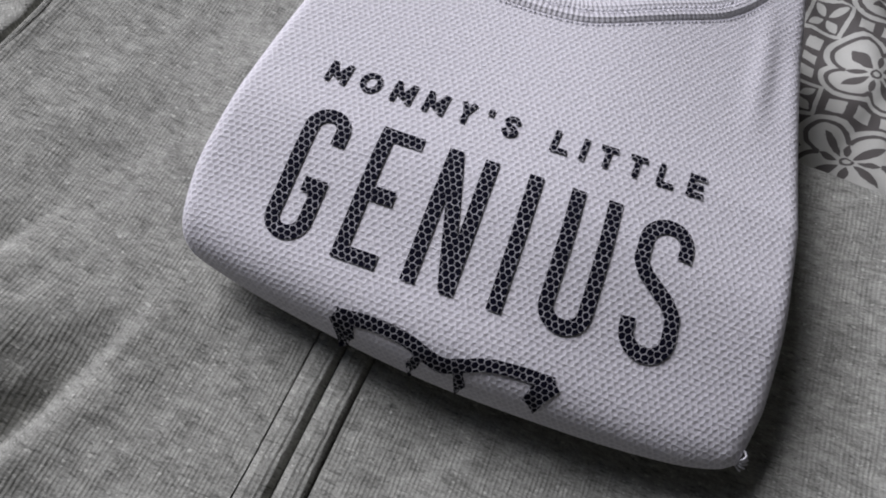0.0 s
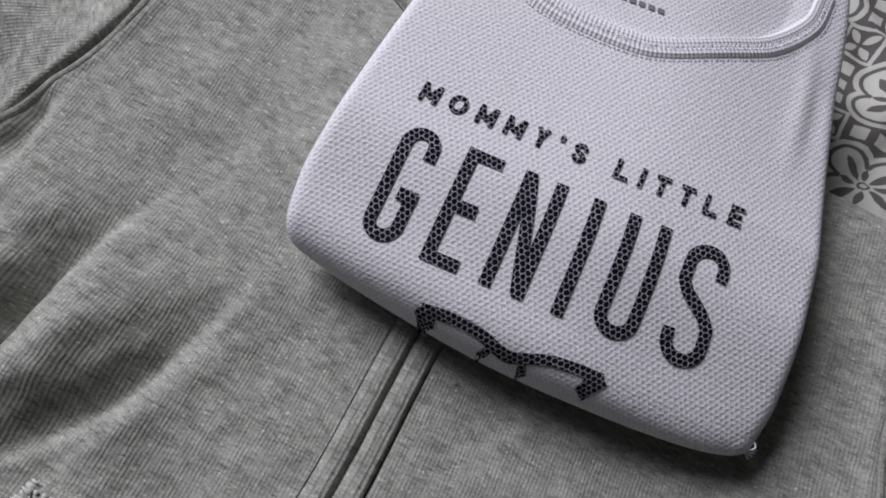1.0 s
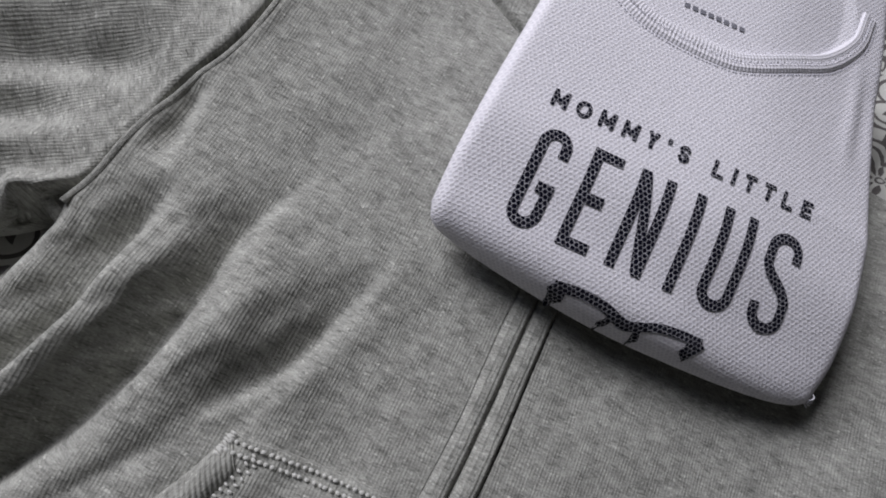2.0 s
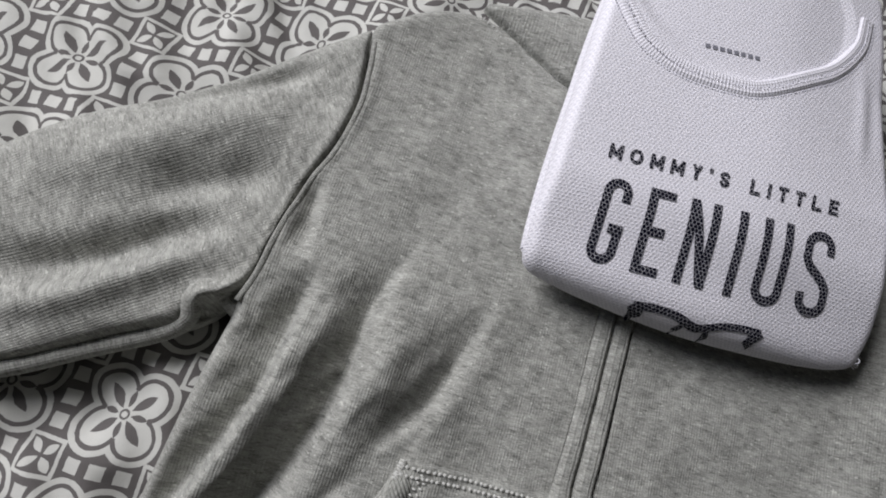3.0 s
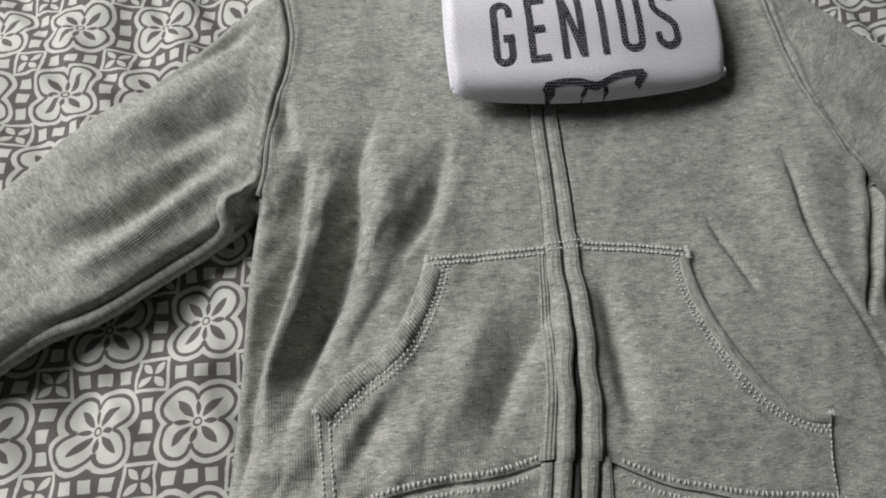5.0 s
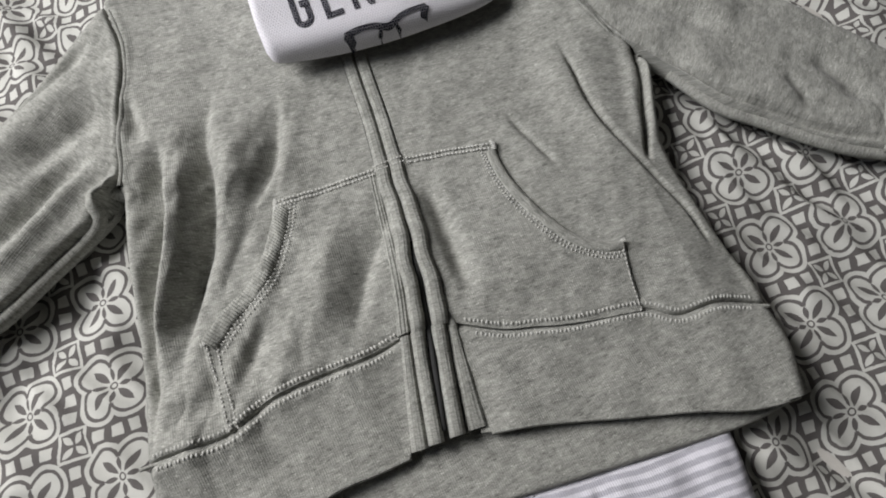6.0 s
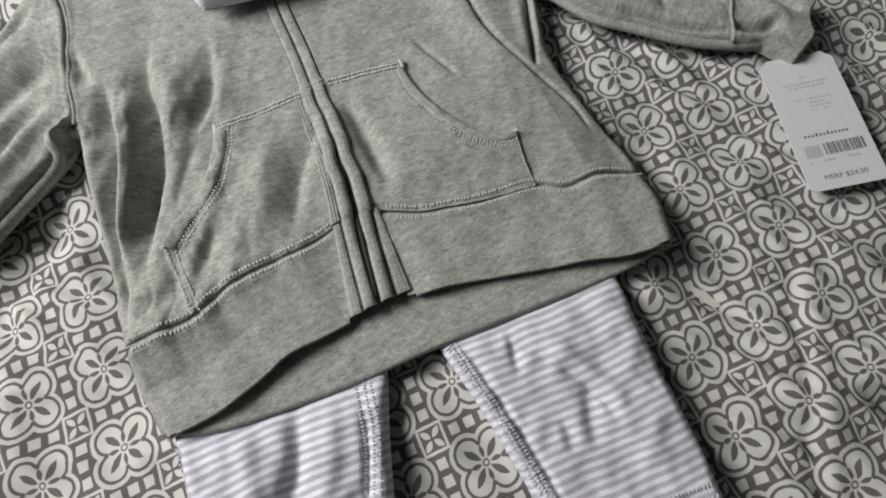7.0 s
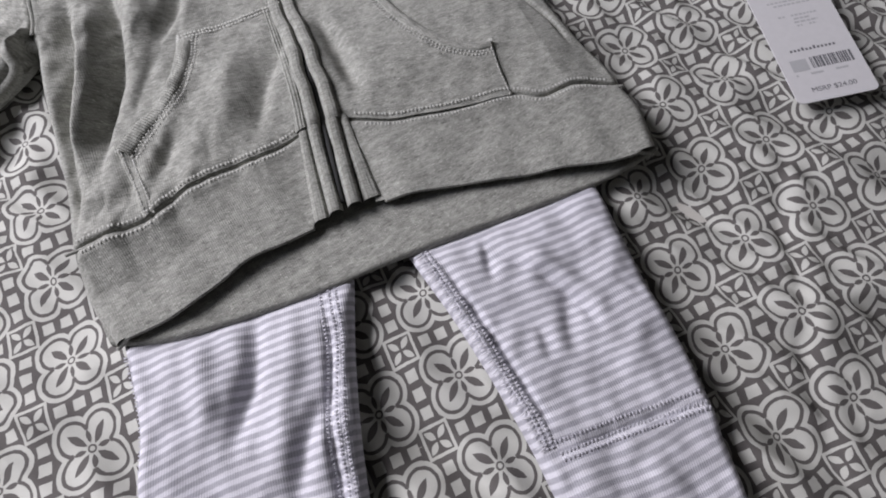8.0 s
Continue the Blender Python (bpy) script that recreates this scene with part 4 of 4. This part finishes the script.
def letter(c, w, h, t):
    """The strokes of a sans-serif capital in a box w wide and h high, for strokes t thick."""
    l, r, b, u, m = t / 2, w - t / 2, t / 2, h - t / 2, h / 2
    q = (r - l) / 2
    k = min(q, (u - b) / 4)
    mid = w / 2
    return {
        "M": [[(l, 0), (l, h)], [(l, h - t / 2), (mid, h * 0.25), (r, h - t / 2)], [(r, 0), (r, h)]],
        "O": [arc(mid, m, q, u - m, 0, 360, 28)],
        "Y": [[(l, h), (mid, m)], [(r, h), (mid, m), (mid, 0)]],
        "'": [[(mid, h), (mid, h * 0.68)]],
        "L": [[(l, h), (l, 0)], [(l, b), (w, b)]],
        "I": [[(mid, 0), (mid, h)]],
        "T": [[(0, u), (w, u)], [(mid, h), (mid, 0)]],
        "E": [[(l, 0), (l, h)], [(l, u), (w, u)], [(l, m), (w * 0.88, m)], [(l, b), (w, b)]],
        "N": [[(l, 0), (l, h)], [(l + t * 0.1, h - t * 0.3), (r - t * 0.1, t * 0.3)], [(r, 0), (r, h)]],
        "U": [[(l, h), (l, b + q), *arc(mid, b + q, q, q, 180, 360), (r, h)]],
        "G": [[(r, h * 0.74), (r, u - q), *arc(mid, u - q, q, q, 0, 180), (l, b + q), *arc(mid, b + q, q, q, 180, 360), (r, h * 0.46)], [(mid, h * 0.46 - t / 2), (w, h * 0.46 - t / 2)]],
        "S": [[(r, h * 0.74), (r, u - q), *arc(mid, u - q, q, q, 0, 180), (l, h * 0.66), (l + 0.15 * w, h * 0.57), (r - 0.15 * w, h * 0.43), (r, h * 0.34), (r, b + q), *arc(mid, b + q, q, q, 0, -180), (l, h * 0.26)]],
    }[c]


def lettering(text, starts, widths, base, slope, h, t):
    """Strokes of a line of capitals at those x places, on a sloping base line."""
    out = []
    for c, x0, w in zip(text, starts, widths):
        for s in letter(c, w, h, t):
            out.append([(x0 + x, base + slope * (x0 + x + 0.015) + y) for x, y in s])
    return out


def bodysuit():
    suit = thing("folded_bodysuit", "folded white honeycomb-knit baby bodysuit with black lettering on the jacket", "bodysuit")
    top = [(-0.025, 0.290), (0.020, 0.294), (0.078, 0.292)]
    panel("front", SUIT_LOW, top, SUIT_LEFT, SUIT_RIGHT, suit_height, WHITE, 230, 230, parent=suit)
    # the layers folded under, seen along the sides
    for k, (dz, out) in enumerate(((0.0262, -0.0014), (0.0195, -0.0014), (0.0168, -0.0006), (0.0135, -0.0016))):
        left = [(x - out, y + 0.003) for x, y in SUIT_LEFT]
        right = [(x + out - (0.075 if dz > 0.025 else 0.0), y + 0.003) for x, y in SUIT_RIGHT]
        flat = lambda x, y, dz=dz: np.full(x.shape, dz) + 0.0006 * np.sin(y * 120 + k)
        panel("folded_layer", [left[0], (0.5 * (left[0][0] + right[0][0]), 0.158), right[0]], [left[-1], (0.5 * (left[-1][0] + right[-1][0]), 0.294), right[-1]], left, right, flat, WHITE, 60, 90, "lrb", 0.0040, low=dz - 0.005, parent=suit)
    # collar
    n, m = 140, 18
    ts, t = np.linspace(0, 1, n), np.linspace(0, 1, m)
    A = curve(COLLAR_OUT, ts=ts)
    B = beside(A, 0.0072)
    P = A[None] * (1 - t)[:, None, None] + B[None] * t[:, None, None]
    x, y = P[..., 0], P[..., 1]
    z = suit_top(x, y) - 0.0002 + 0.0010 * np.clip(1 - np.abs(2 * t - 1) ** 5, 0, 1)[:, None] - 0.0004 * np.exp(-(((t - 0.42) / 0.07) ** 2))[:, None] - 0.0014 * np.clip((t - 0.80) / 0.20, 0, 1)[:, None]
    uvs = np.stack([np.broadcast_to(ts * 0.15, x.shape), np.broadcast_to(t[:, None] * 0.012, x.shape)], -1).reshape(-1, 2)
    collar = part("collar", mesh("collar", np.stack([x, y, z], -1).reshape(-1, 3), grid_faces(m, n), RIB_WHITE, uvs), suit)
    # Lilac-grey on this outer row stands in for the seam's shadow line.
    stitches("collar_stitching", [beside(COLLAR_OUT, -0.0004, 140)], suit_top, LILAC_THREAD, collar, 0.0012, 0.0009, 0.0005, 0.0001, label="row of fine collar stitches, greyed for the seam's shade")
    stitches("collar_stitching", [beside(COLLAR_OUT, 0.0030, 140)], lambda x, y: suit_top(x, y) + 0.0008, WHITE_THREAD, collar, 0.0014, 0.0010, 0.0006, 0.0003)
    # lettering
    starts = (-0.0146, 0.0003, 0.0142, 0.0308, 0.0395, 0.0543)
    widths = (0.0094, 0.0088, 0.0104, 0.0030, 0.0102, 0.0106)
    part("lettering", stroke_mesh("lettering", view_fitted(lettering("GENIUS", starts, widths, 0.1547, 0.066, 0.0292, 0.0029)), 0.0029, suit_height, INK), suit, "printed black word reading GENIUS")
    words = "MOMMY'S LITTLE"
    at, wd, txt = [], [], ""
    x0 = -0.0162
    for c in words:
        w = {"M": 0.0046, "O": 0.0046, "'": 0.0012, "I": 0.0012, " ": 0.0022}.get(c, 0.0036)
        if c != " ":
            at.append(x0)
            wd.append(w)
            txt += c
        x0 += w + 0.00243
    part("lettering", stroke_mesh("lettering", view_fitted(lettering(txt, at, wd, 0.1900, 0.074, 0.0052, 0.0012)), 0.0012, suit_height, INK), suit, "printed black words reading MOMMY'S LITTLE")
    # spectacles print, half over the fold
    frames = [
        curve([(0.0062, 0.1478), (0.0140, 0.1486), (0.0205, 0.1484), (0.0250, 0.1474), (0.0288, 0.1470), (0.0328, 0.1484), (0.0370, 0.1500), (0.0435, 0.1511), (0.0492, 0.1517)], 60),
        curve([(0.0058, 0.1479), (0.0078, 0.1462), (0.0090, 0.1446)], 12), curve([(0.0064, 0.1474), (0.0088, 0.1470), (0.0098, 0.1452)], 12),
        curve([(0.0498, 0.1516), (0.0482, 0.1492), (0.0470, 0.1466)], 12), curve([(0.0490, 0.1512), (0.0468, 0.1500), (0.0460, 0.1470)], 12),
    ]
    lenses = [curve([(0.0240, 0.1477), (0.0238, 0.1462), (0.0226, 0.1446)], 14), curve([(0.0318, 0.1480), (0.0322, 0.1464), (0.0336, 0.1449)], 14)]
    part("spectacles_print", stroke_mesh("spectacles_print", frames, 0.0023, suit_height, INK, 0.00035), suit, "thick printed top bar and corners of the spectacles")
    part("spectacles_print", stroke_mesh("spectacles_print", lenses, 0.0018, suit_height, INK), suit, "printed black spectacle rims running over the fold")
    # loose overlock loops along the folded side, a frayed corner
    side = curve(SUIT_LEFT, 120)[8:95] + (0.0010, 0)
    stitches("overlock", [side - (0.0003, 0)], lambda x, y: 0.0262 + 0.0006 * np.sin(y * 300), WHITE_THREAD, suit, 0.0013, 0.0020, 0.0005, 0.0, True)
    stitches("overlock", [side + (0.0002, 0)], lambda x, y: 0.0205 + 0.0008 * np.sin(y * 260), WHITE_THREAD, suit, 0.0015, 0.0018, 0.0005, 0.0, True)
    for k in range(7):
        a = radians(-70 + 22 * k)
        start = Vector((0.0884, 0.1541, 0.0160 + 0.0005 * k))
        ends = [start, start + Vector((math.cos(a) * 0.0010, math.sin(a) * 0.0010, 0.0002)), start + Vector((math.cos(a + 0.5) * 0.0022, math.sin(a + 0.5) * 0.0022, -0.0003))]
        part("loose_thread", mesh("loose_thread", *tube(curve([tuple(e) for e in ends], 8), 0.00018, 5), WHITE_THREAD), suit)
    # soft grey mark inside the neck: a row of plain bars
    marks = []
    for k in range(8):
        x0 = 0.0081 + k * 0.0026
        marks.append([(x0, 0.2428 + 0.10 * (x0 - 0.0081)), (x0 + 0.0018, 0.2428 + 0.10 * (x0 - 0.0063))])
    part("neck_mark", stroke_mesh("neck_mark", marks, 0.0015, suit_height, GREY_PRINT), suit, "small grey printed mark inside the neck")
    return suit


bodysuit()


# ---- the striped trousers ----
def leg_height(folds):
    def height(x, y):
        z = np.full(x.shape, 0.0076)
        for line, rise, width in folds:
            z = z + fold(x, y, line, rise * 1.15, width, 0.3)
        z = z + 0.0026 * ripple(x + 0.5 * y, y * 0.6 - 0.3 * x, 0.017, 7.0) + 0.0015 * ripple(x, y, 0.009, 3.0)
        return z + 0.0005 * np.sin(x * 90 + y * 40)
    return height


def trousers():
    pair = thing("striped_trousers", "baby's white trousers with lilac-grey stripes, tucked under the jacket", "trousers")
    folds_l = [
        ([(-0.090, -0.060), (-0.094, -0.085), (-0.100, -0.115)], 0.0030, 0.006),
        ([(-0.0665, -0.062), (-0.0675, -0.0709), (-0.0702, -0.0826), (-0.0762, -0.0953), (-0.0879, -0.1119), (-0.094, -0.125)], -0.0036, 0.0042),
        ([(-0.050, -0.108), (-0.0554, -0.1178), (-0.0661, -0.1299), (-0.074, -0.1426), (-0.082, -0.160)], -0.0036, 0.0045),
        ([(-0.054, -0.070), (-0.060, -0.095), (-0.072, -0.120), (-0.088, -0.15)], 0.0022, 0.006),
        ([(-0.036, -0.072), (-0.042, -0.098), (-0.053, -0.124), (-0.060, -0.154), (-0.066, -0.19)], -0.0030, 0.0022),
        ([(-0.110, -0.120), (-0.100, -0.150), (-0.095, -0.180)], -0.0020, 0.006),
    ]
    left = [(-0.160, -0.250), (-0.142, -0.160), (-0.132, -0.118), (-0.124, -0.091), (-0.121, -0.055), (-0.120, -0.020)]
    right = [(-0.075, -0.250), (-0.053, -0.165), (-0.044, -0.133), (-0.033, -0.102), (-0.020, -0.070), (-0.008, -0.030)]
    low_l = [(-0.160, -0.250), (-0.118, -0.253), (-0.075, -0.250)]
    hl = leg_height(folds_l)
    back = curve([(-0.15, -0.050), (-0.124, -0.056), (-0.102, -0.0645), (-0.073, -0.069), (-0.037, -0.0725), (0.001, -0.074), (0.042, -0.077), (0.086, -0.080), (0.139, -0.078)], 80)

    def under(f):
        def height(x, y):
            t = np.clip((np.interp(x, back[:, 0], back[:, 1]) + 0.001 - y) / 0.016, 0, 1)
            return 0.0028 + (f(x, y) - 0.0028) * t * (2 - t)
        return height
    panel("leg", low_l, [(-0.120, -0.020), (-0.060, -0.022), (-0.008, -0.030)], left, right, under(hl), STRIPES, 110, 170, "lr", 0.006, low=0.0002, parent=pair, weave="leg")
    folds_r = [
        ([(0.0395, -0.079), (0.0384, -0.0851), (0.0352, -0.0988), (0.034, -0.104)], -0.0017, 0.0022),
        ([(0.038, -0.086), (0.0407, -0.0906), (0.0541, -0.1081), (0.0636, -0.1275), (0.0652, -0.1386), (0.064, -0.146)], -0.0022, 0.0022),
        ([(0.047, -0.092), (0.060, -0.108), (0.0695, -0.127), (0.071, -0.140)], 0.0024, 0.0045),
        ([(0.0140, -0.099), (0.0161, -0.102), (0.0303, -0.1173), (0.042, -0.1291), (0.0397, -0.1418), (0.037, -0.150)], -0.0020, 0.0030),
        ([(0.0830, -0.120), (0.0844, -0.1251), (0.0878, -0.1332), (0.089, -0.140)], -0.0014, 0.0030),
        ([(0.062, -0.118), (0.0607, -0.1219), (0.0528, -0.1385), (0.050, -0.150)], -0.0018, 0.0040),
        ([(0.080, -0.085), (0.084, -0.120), (0.080, -0.160)], 0.0018, 0.010),
        ([(0.016, -0.075), (0.021, -0.116), (0.025, -0.162), (0.0245, -0.176)], -0.0026, 0.0018),
        ([(0.0225, -0.178), (0.052, -0.181), (0.090, -0.187)], -0.0020, 0.0020),
    ]
    hr = leg_height(folds_r)
    left_r = [(0.012, -0.260), (0.0145, -0.190), (0.0150, -0.170), (0.0140, -0.144), (0.0110, -0.108), (0.006, -0.073), (0.002, -0.030)]
    right_r = [(0.076, -0.260), (0.083, -0.225), (0.0915, -0.187), (0.0950, -0.163), (0.0962, -0.135), (0.0985, -0.113), (0.1020, -0.085), (0.106, -0.035)]
    panel("leg", [(0.012, -0.260), (0.044, -0.266), (0.076, -0.260)], [(0.002, -0.030), (0.05, -0.033), (0.106, -0.035)], left_r, right_r, under(hr), STRIPES, 110, 190, "lr", 0.006, low=0.0002, parent=pair, weave="leg")
    panel("waist", [(-0.118, -0.030), (0.0, -0.032), (0.104, -0.037)], [(-0.105, 0.06), (0.0, 0.058), (0.10, 0.056)], [(-0.118, -0.030), (-0.112, 0.015), (-0.105, 0.06)], [(0.104, -0.037), (0.102, 0.01), (0.10, 0.056)], lambda x, y: np.full(x.shape, 0.0015), STRIPES, 40, 40, "tlr", 0.004, parent=pair)
    seam_l = curve([(-0.036, -0.072), (-0.042, -0.098), (-0.053, -0.124), (-0.060, -0.154), (-0.070, -0.20), (-0.085, -0.25)], 90)
    hl, hr = under(hl), under(hr)
    stitches("stitching", [seam_l + (0.003, 0), seam_l + (0.0062, 0), seam_l + (-0.0012, 0)], hl, LILAC_THREAD, pair, 0.0017, 0.0019, 0.0008, 0.0006, True)
    seam_r = curve([(0.016, -0.075), (0.021, -0.116), (0.025, -0.162), (0.0245, -0.174)], 70)
    knee = curve([(0.0235, -0.177), (0.052, -0.1805), (0.088, -0.1862)], 60)
    stitches("stitching", [seam_r - (0.0022, 0), seam_r - (0.0046, 0.0)], hr, LILAC_THREAD, pair, 0.0017, 0.0019, 0.0008, 0.0006, True)
    stitches("overlock", [seam_r - (0.0072, 0.0)], hr, WHITE_THREAD, pair, 0.0020, 0.0040, 0.0007, 0.0004, True, "pale overlock thread along the leg seam")
    stitches("stitching", [knee + (0, 0.0042), knee + (0, -0.0006), knee - (0, 0.0032)], hr, LILAC_THREAD, pair, 0.0017, 0.0019, 0.0008, 0.0006, True)
    stitches("stitching", [curve([(-0.1205, -0.062), (-0.1225, -0.091), (-0.1305, -0.118), (-0.140, -0.160)], 60)], lambda x, y: np.full(x.shape, 0.0045), LILAC_THREAD, pair, 0.0018, 0.0022, 0.0007, 0.0003, True)
    return pair


trousers()


# ---- the swing tag ----
def swing_tag():
    tag = thing("swing_tag", "white card price tag with a barcode, tied to the cuff", "price tag")
    w, h, r = 0.0385, 0.0830, 0.003
    outline = [(r * 1.6, h), (w - r * 1.6, h), (w, h - r * 1.6)]
    outline += [(w - r + r * math.cos(a), r + r * math.sin(a)) for a in np.radians(np.linspace(0, -90, 6))]
    outline += [(r + r * math.cos(a), r + r * math.sin(a)) for a in np.radians(np.linspace(270, 180, 6))] + [(0, h - r * 1.6)]
    bm = bmesh.new()
    lower = [bm.verts.new((x, y, 0.0)) for x, y in outline]
    upper = [bm.verts.new((x, y, 0.0006)) for x, y in outline]
    bm.faces.new(lower)
    bm.faces.new(upper[::-1])
    for k in range(len(outline)):
        bm.faces.new((lower[k - 1], lower[k], upper[k], upper[k - 1]))
    bmesh.ops.recalc_face_normals(bm, faces=bm.faces[:])
    me = bpy.data.meshes.new("card")
    bm.to_mesh(me)
    bm.free()
    me.materials.append(CARD)
    card = part("card", me, tag)

    def bars(name, boxes, mat, label=""):
        bm = bmesh.new()
        for x0, y0, x1, y1 in boxes:
            made = bmesh.ops.create_cube(bm, size=1.0)["verts"]
            for v in made:
                v.co = (x0 + (v.co.x + 0.5) * (x1 - x0), y0 + (v.co.y + 0.5) * (y1 - y0), 0.00062 + (v.co.z + 0.5) * 0.00008)
        me = bpy.data.meshes.new(name)
        bm.to_mesh(me)
        bm.free()
        me.materials.append(mat)
        return part(name, me, card, label)

    rng = random.Random(4)
    code, x = [], 0.0145
    while x < 0.0335:
        wide = rng.choice((0.0003, 0.0005, 0.0008, 0.0011))
        code.append((x, 0.0195, x + wide, 0.0265))
        x += wide + rng.choice((0.0003, 0.0004, 0.0007))
    bars("barcode", code, CARD_INK, "black barcode bars")
    bars("square_mark", [(0.0048, 0.0190, 0.0128, 0.0262)], PALE_INK)
    bars("website_bar", [(0.0075 + 0.0019 * k, 0.0312, 0.0075 + 0.0019 * k + 0.0011, 0.0326 + (0.0007 if k in (3, 6) else 0)) for k in range(12)], CARD_INK, "grey bars where the maker's website stands")
    small = []
    for y, x0, x1 in ((0.0680, 0.0175, 0.0205), (0.0642, 0.008, 0.030), (0.0618, 0.0105, 0.029), (0.0540, 0.0100, 0.0135), (0.0540, 0.0165, 0.029), (0.0515, 0.017, 0.025), (0.0492, 0.0165, 0.028), (0.0468, 0.017, 0.0195), (0.0468, 0.023, 0.0265)):
        x = x0
        while x < x1:
            step = rng.choice((0.0011, 0.0016, 0.0024))
            small.append((x, y, min(x + step, x1), y + 0.0011))
            x += step + 0.0006
    for x0, x1 in ((0.0050, 0.0060), (0.0120, 0.0180), (0.024, 0.030)):
        small.append((x0, 0.0160, x1, 0.0172))
    tagged(bars("small_print", small, PALE_INK, "rows of small grey print"), kind="stuff")
    cu = bpy.data.curves.new("price", "FONT")
    cu.body, cu.size, cu.extrude = "MSRP $24.00", 0.0040, 0.00004
    tmp = bpy.data.objects.new("price", cu)
    me = bpy.data.meshes.new_from_object(tmp)
    bpy.data.objects.remove(tmp)
    me.materials.clear()
    me.materials.append(CARD_INK)
    price = part("price", me, card, "grey lettering reading MSRP $24.00")
    price.location = (0.0085, 0.0055, 0.00068)
    low, high = Vector((0.2192, -0.0878, 0.0036)), Vector((0.2424, -0.0074, 0.0018))
    up = (high - low).normalized()
    side = Vector((up.y, -up.x, 0.10)).normalized()
    face = side.cross(up).normalized()
    side = up.cross(face)
    tag.matrix_world = Matrix.Translation(low) @ Matrix((side * 1.09, up, face)).transposed().to_4x4()
    return tag


swing_tag()
tie = thing("tag_tie", "thin plum cord loop tying the tag to the cuff", "cord")
part("loop", mesh("loop", *tube(curve([(0.2560, -0.0080, 0.0030), (0.2600, -0.0110, 0.0050), (0.2650, -0.0130, 0.0075), (0.2680, -0.0090, 0.0085)], 24), 0.0009), CORD), tie)
